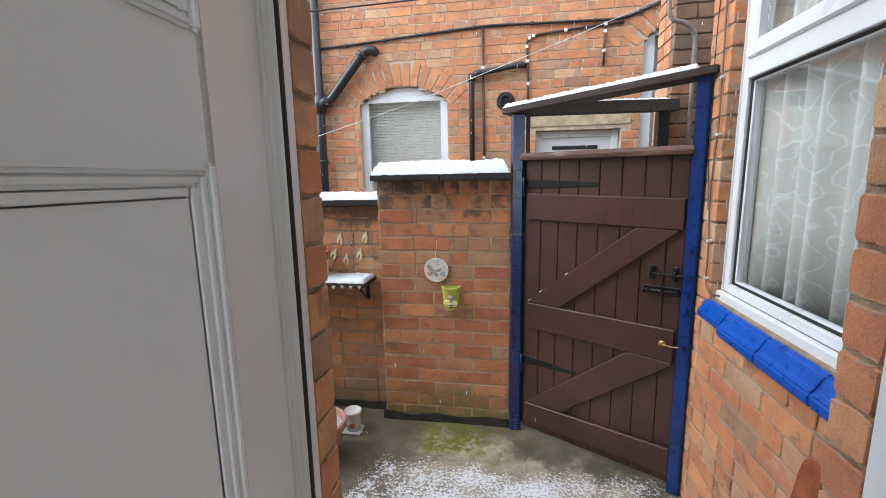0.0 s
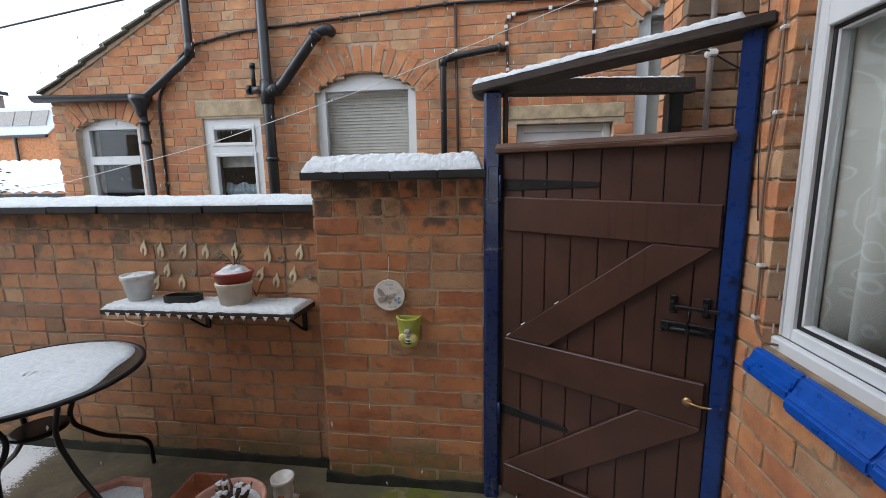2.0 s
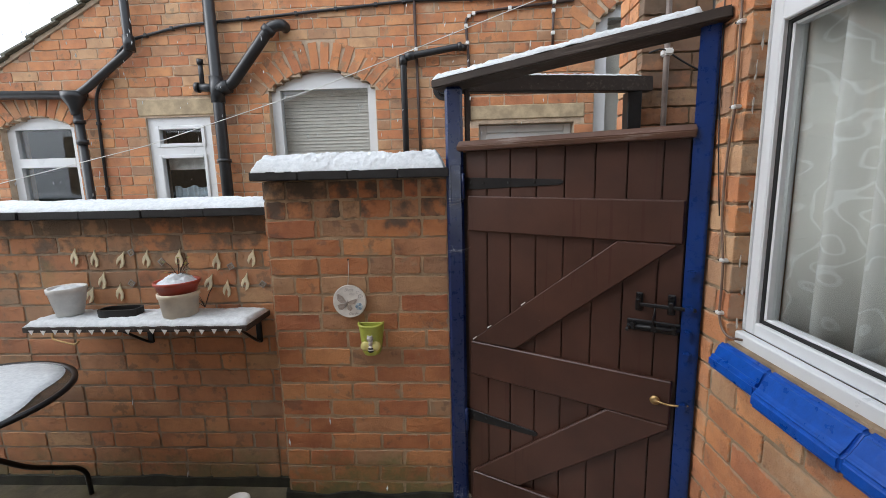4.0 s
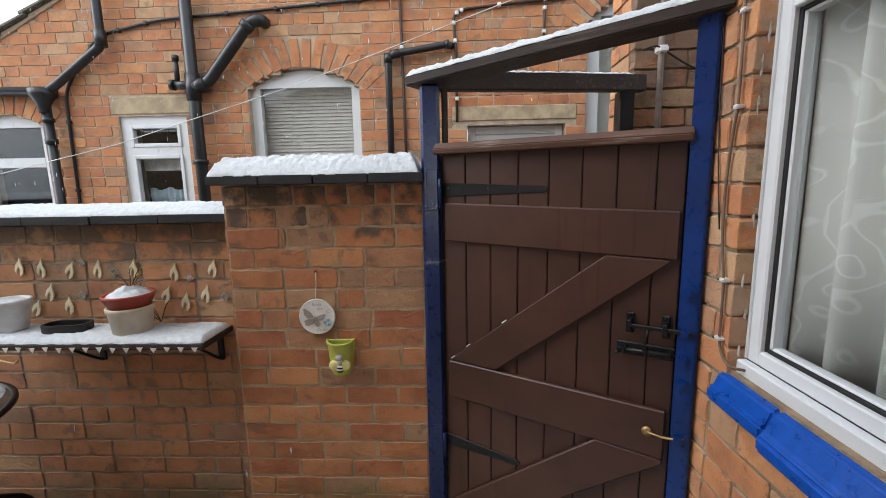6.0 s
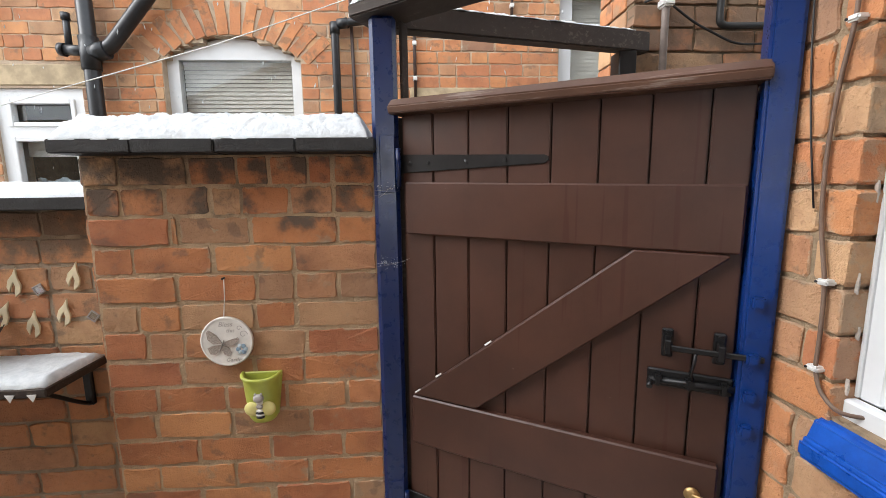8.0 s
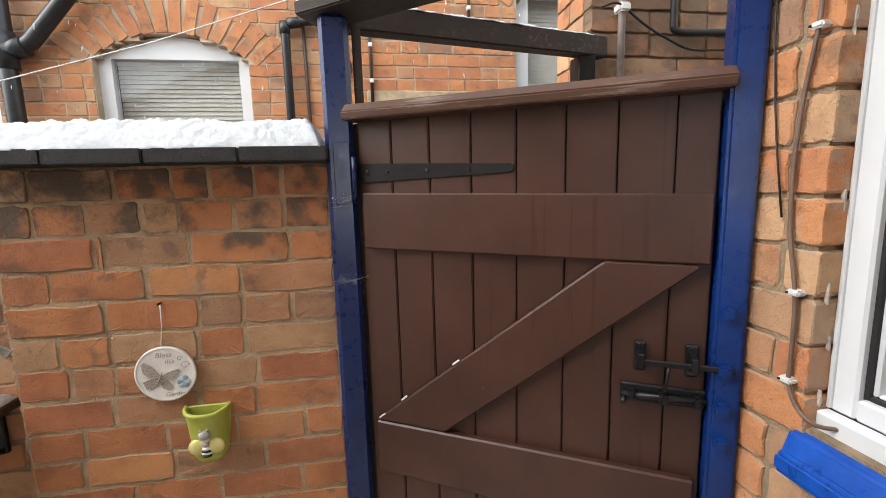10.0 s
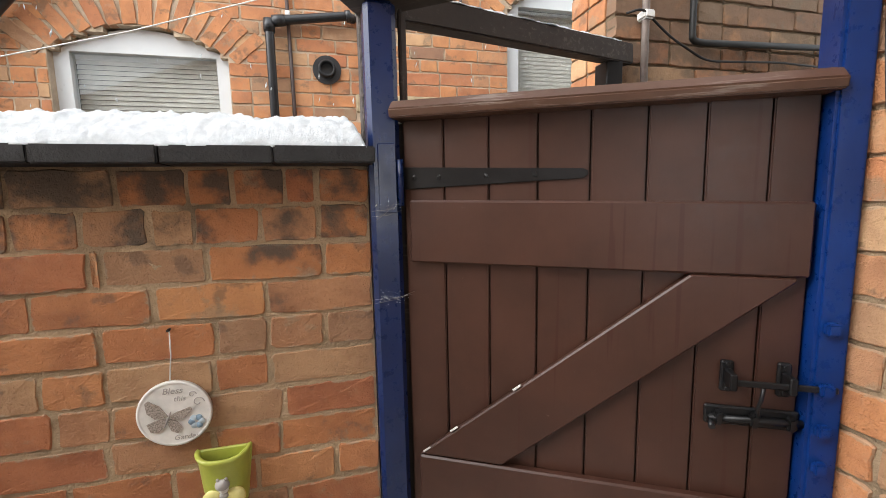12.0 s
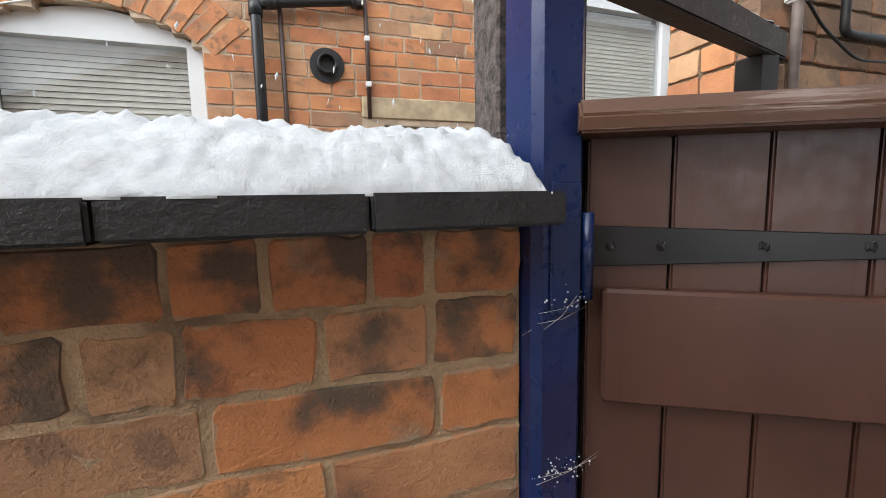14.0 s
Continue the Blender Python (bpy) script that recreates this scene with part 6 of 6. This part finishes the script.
h = thing("outbuilding", (-10.6, 8.0, GROUND), "low outbuilding with a snow-covered tiled roof", "outbuilding")
boxed("wall", -3.2, 2.6, 0.1, 2.4, 0, 1.28, M_DISTANT, h, bevel=0)
tiled_roof(h, -3.4, 2.8, -0.1, 2.3, 1.33, 2.12, 7, 20, M_SNOW_TILE)
boxed("fascia", -3.4, 2.8, -0.12, -0.08, 1.20, 1.32, M_SLATE, h)

h = thing("far_house", (-17.0, 14.0, GROUND), "distant brick house with a snowy roof and skylights", "house")
part("wall", prism(bmesh.new(), [(-4.6, 0), (2.6, 0), (2.6, 4.1), (1.2, 3.27), (-4.6, 3.27)], 0.0, 5.0), M_DISTANT, h)
part("roof", prism(bmesh.new(), [(-4.8, 3.28), (1.2, 3.28), (2.55, 4.22), (-4.6, 4.22)], -0.06, 4.6), M_SNOW, h, "snow-covered roof")
part("eaves", prism(bmesh.new(), [(-4.8, 3.19), (1.15, 3.19), (1.2, 3.279), (-4.8, 3.279)], -0.10, 0.02), M_PIPE, h)
for k in range(3):
    x = -0.75 + 0.68 * k
    panel = part("solar_panel", prism(bmesh.new(), [(x, 3.60), (x + 0.64, 3.60), (x + 0.86, 4.08), (x + 0.22, 4.08)], -0.10, -0.065), M_GREYGLAZE, h, "grey panel half clear of snow")
f = new("window")
f.parent = h
boxed("frame", -1.60, -1.10, -0.04, 0.04, 2.20, 3.08, M_UPVC, f)
boxed("pane", -1.54, -1.16, -0.05, -0.042, 2.68, 3.02, M_GREYGLAZE, f)
boxed("pane", -1.54, -1.16, -0.05, -0.042, 2.26, 2.62, M_GREYGLAZE, f)
part("downpipe", tube(bmesh.new(), [(-0.1, -0.08, 0.0), (-0.1, -0.08, 3.2)], 0.05, 8), M_PIPE, h)

h = thing("far_building", (-24.0, 19.0, GROUND), "grey gabled building far off under snow", "building")
part("wall", prism(bmesh.new(), [(-9, 0), (-0.5, 0), (-0.5, 5.95), (-9, 7.55)], 0, 0.5), M_GREYBRICK, h)
part("roof", prism(bmesh.new(), [(-9.2, 7.59), (-0.3, 5.955), (-0.3, 6.12), (-9.2, 7.78)], -0.2, 0.6), M_SLATE, h, "dark roof edge")


def make_evergreen():
    rng = random.Random(21)
    t = thing("evergreen_shrub", (-7.05, 5.2, GROUND), "dark green evergreen shrub flecked with snow", "shrub")
    part("trunk", tube(bmesh.new(), [(0, 0, 0), (0.05, 0, 0.8), (-0.05, 0.05, 1.6), (0, 0, 2.2)], [0.06, 0.05, 0.035, 0.012], 8), M_PLANT, t)
    limbs = []
    for k in range(16):
        a, z = rng.uniform(0, 6.28), rng.uniform(0.6, 2.0)
        r = rng.uniform(0.35, 0.62) * (1.1 - z / 3.4)
        end = (r * math.cos(a), r * math.sin(a), z + rng.uniform(0.1, 0.45))
        limbs.append(((0, 0, z), end))
        part("limb", tube(bmesh.new(), [(0, 0, z), tuple(0.5 * e for e in end[:2]) + ((z + end[2]) / 2 - 0.02,), end], [0.018, 0.012, 0.004], 5), M_PLANT, t)
    for mat, count, name in ((M_FOLIAGE, 2600, "crown"), (M_SNOW, 260, "snow_flecks")):
        vs, fs = [], []
        for _ in range(count):
            a, e = rng.choice(limbs)
            s = rng.uniform(0.35, 1.08)
            p = Vector(a).lerp(Vector(e), s) + Vector((rng.gauss(0, 0.09), rng.gauss(0, 0.09), rng.gauss(0, 0.09)))
            d = Vector((rng.uniform(-1, 1), rng.uniform(-1, 1), rng.uniform(-0.6, 0.7))).normalized() * rng.uniform(0.05, 0.085)
            w = d.cross(Vector((rng.uniform(-1, 1), rng.uniform(-1, 1), rng.uniform(-1, 1)))).normalized() * 0.014
            k = len(vs)
            vs += [tuple(p), tuple(p + d * 0.5 + w), tuple(p + d), tuple(p + d * 0.5 - w)]
            fs.append((k, k + 1, k + 2, k + 3))
        me = bpy.data.meshes.new(name)
        me.from_pydata(vs, [], fs)
        me.materials.append(mat)
        ob = new(name, me)
        ob.parent = t
        tagged(ob, kind="stuff")


make_evergreen()

# yard shut off at its far end, out of view
tagged(boxed("wall_yard_end", -7.2, -7.0, 0.5, 2.75, GROUND, 1.2, M_MORTAR_DARK, bevel=0), "plain brick wall closing the yard", "wall", kind="structure")


def make_flakes():
    """Falling snow, hanging in the air of the yard."""
    rng = random.Random(5)
    vs, fs = [], []
    while len(fs) < 8 * 620:
        p = Vector((rng.uniform(-3.4, 1.0), rng.uniform(1.2, 4.1), rng.uniform(0.0, 3.0)))
        if p.x > 0.5 and p.y < 2.2 or (2.2 < p.y < 2.8 and p.z < 2.0):
            continue
        if min((p - Vector(row[1])).length for row in PATH) < 0.95:
            continue
        r, l = rng.uniform(0.0020, 0.0042), rng.uniform(0.007, 0.018)
        k = len(vs)
        lean = rng.uniform(-0.2, 0.3) * l
        vs += [tuple(p + Vector(q)) for q in ((r, 0, 0), (0, r, 0), (-r, 0, 0), (0, -r, 0), (lean, 0, l), (-lean, 0, -l))]
        fs += [(k, k + 1, k + 4), (k + 1, k + 2, k + 4), (k + 2, k + 3, k + 4), (k + 3, k, k + 4), (k + 1, k, k + 5), (k + 2, k + 1, k + 5), (k + 3, k + 2, k + 5), (k, k + 3, k + 5)]
    me = bpy.data.meshes.new("snowflakes")
    me.from_pydata(vs, [], fs)
    me.materials.append(M_SNOW)
    tagged(new("snowflakes", me), "white snowflakes falling through the yard air", "snow", kind="stuff")


make_flakes()

# ---- brickwork ----
rng = random.Random(8)
near = brick_set(M_PILLAR, 1, worn=0.0045, count=8)


def pillar_rows(x0=-0.888, x1=-0.131, courses_down=18):
    """Three stretchers and a header, turn about, with odd bats in the top courses."""
    odd = {0: (0.13, 0.342, 0.530, 0.627, 0.776, 0.857), 1: (0.12, 0.270, 0.417, 0.526, 0.695, 0.857), 2: (0.265, 0.302, 0.557, 0.857), 3: (0.13, 0.412, 0.707),
           4: (0.282, 0.564, 0.707, 0.857), 5: (0.13, 0.272, 0.552, 0.703), 6: (0.163, 0.282, 0.50, 0.714), 7: (0.275, 0.52, 0.717), 8: (0.152, 0.413, 0.63, 0.857)}
    for i in range(courses_down):
        cuts = odd.get(i, (2 / 7, 4 / 7, 6 / 7) if i % 2 == 0 else (1 / 7, 3 / 7, 5 / 7))
        ends = [0.0, *(c + rng.uniform(-0.012, 0.012) for c in cuts), 1.0]
        for a, b in zip(ends, ends[1:]):
            yield x0 + (x1 - x0) * (a + b) / 2, 1.434 - (i + 0.5) * COURSE, (x1 - x0) * (b - a) - JOINT


lay(pillar_rows(), Matrix.Translation((0, PILLAR_FACE, 0)), near, wall_pillar, rng, 0.002)
# the pier's return, towards the low wall
lay([(u, z, l) for u, z, l in courses(-2.60, -2.402, 1.434 - 18 * COURSE, 1.434, rng, headers=0.1)], pose(-0.895, 0, 0, 0, 0, -90), near, wall_pillar, rng, 0.001)

low = brick_set(M_LOW, 2, worn=0.0045, count=8)
rows = list(courses(-6.9, -0.90, 1.293 - 17 * COURSE, 1.293, rng, headers=0.2))
lay([r for r in rows if r[0] > -3.0], Matrix.Translation((0, LOW_FACE, 0)), low, wall_low, rng, 0.002)
lay_joined([r for r in rows if r[0] <= -3.0], Matrix.Translation((0, LOW_FACE, 0)), M_LOW_FAR, wall_low, rng)

house = brick_set(M_HOUSE, 3, worn=0.004, count=8)


def win_blocked(z):
    return [(-WIN[1] + 0.007, -WIN[0])] if z > 0.86 and z < WIN[3] else []


lay(courses(-2.018, -0.80, GROUND, 2.55, rng, win_blocked, headers=0.35), pose(WIN_X, 0, 0, 0, 0, -90), house, wall_window, rng)
# reveals of the doorway
lay(courses(0.692, DOOR_Y + 0.002, GROUND, DOOR_H, rng, headers=1.0), pose(DOOR_X0, 0, 0, 0, 0, 90), house, wall_door, rng)
lay(courses(-DOOR_Y - 0.002, -0.692, GROUND, DOOR_H, rng, headers=1.0), pose(DOOR_X1, 0, 0, 0, 0, -90), house, wall_door, rng)
rows = list(courses(0.478, 0.80, GROUND, 2.6, rng)) + list(courses(-0.655, -0.392, GROUND, 2.6, rng))
lay(rows, pose(0, DOOR_Y + 0.004, 0, 0, 0, 180), house, wall_door, rng)

# pier beyond the gate: shade coloured into the front bricks, return left lighter
pier = [r for r in courses(PIER_X, 2.3, GROUND, 3.1, rng, headers=0.4)]
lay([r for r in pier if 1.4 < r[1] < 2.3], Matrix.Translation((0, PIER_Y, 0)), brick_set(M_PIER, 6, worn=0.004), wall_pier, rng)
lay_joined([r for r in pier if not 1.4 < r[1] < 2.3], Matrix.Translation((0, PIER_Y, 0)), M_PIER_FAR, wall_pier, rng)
lay_joined(courses(-3.06, -PIER_Y - 0.052, GROUND, 3.1, rng, headers=0.4), pose(PIER_X, 0, 0, 0, 0, -90), M_HOUSE_FAR, wall_pier, rng)

# neighbour's wall
rows = list(courses(RAKE[0], 2.6, GROUND + 1.0, TOP - 0.05, rng, far_blocked, headers=0.42))
close = [r for r in rows if -1.9 < r[0] < 0.75 and 1.55 < r[1] < 2.6]
spare = set(close)
lay(close, Matrix.Translation((0, FAR, 0)), house, wall_far, rng, 0.002)
lay_joined([r for r in rows if r not in spare], Matrix.Translation((0, FAR, 0)), M_HOUSE_FAR, wall_far, rng, worn=0.0035, jitter=0.003)
# arch rings of bricks on end
for x0, x1, b, s, r, ring in OPENINGS:
    if not ring:
        continue
    arch = thing("brick_arch", (0, FAR, 0), "shallow brick arch over a window", "arch", kind="structure")
    c, w = (x0 + x1) / 2, (x1 - x0) / 2
    n = round((x1 - x0 + 0.1) / 0.079)
    for i in range(n + 1):
        k = -1.05 + 2.1 * i / n
        x, z = c + w * k, s + r * (1 - k * k)
        slope = math.degrees(math.atan2(k * (r + 0.06) * 2, w)) * 1.1
        bk = bpy.data.objects.new("brick", rng.choice(house["s"]))
        scene.collection.objects.link(bk)
        bk.parent = arch
        bk.matrix_local = pose(x, -0.003 + rng.uniform(-0.002, 0.002), z, 0, slope, 0) @ pose(0, 0, ring / 2 + 0.004, 0, 90, 0) @ Matrix.Diagonal((ring * 0.97 / (STRETCHER - JOINT), 1, 0.98, 1))
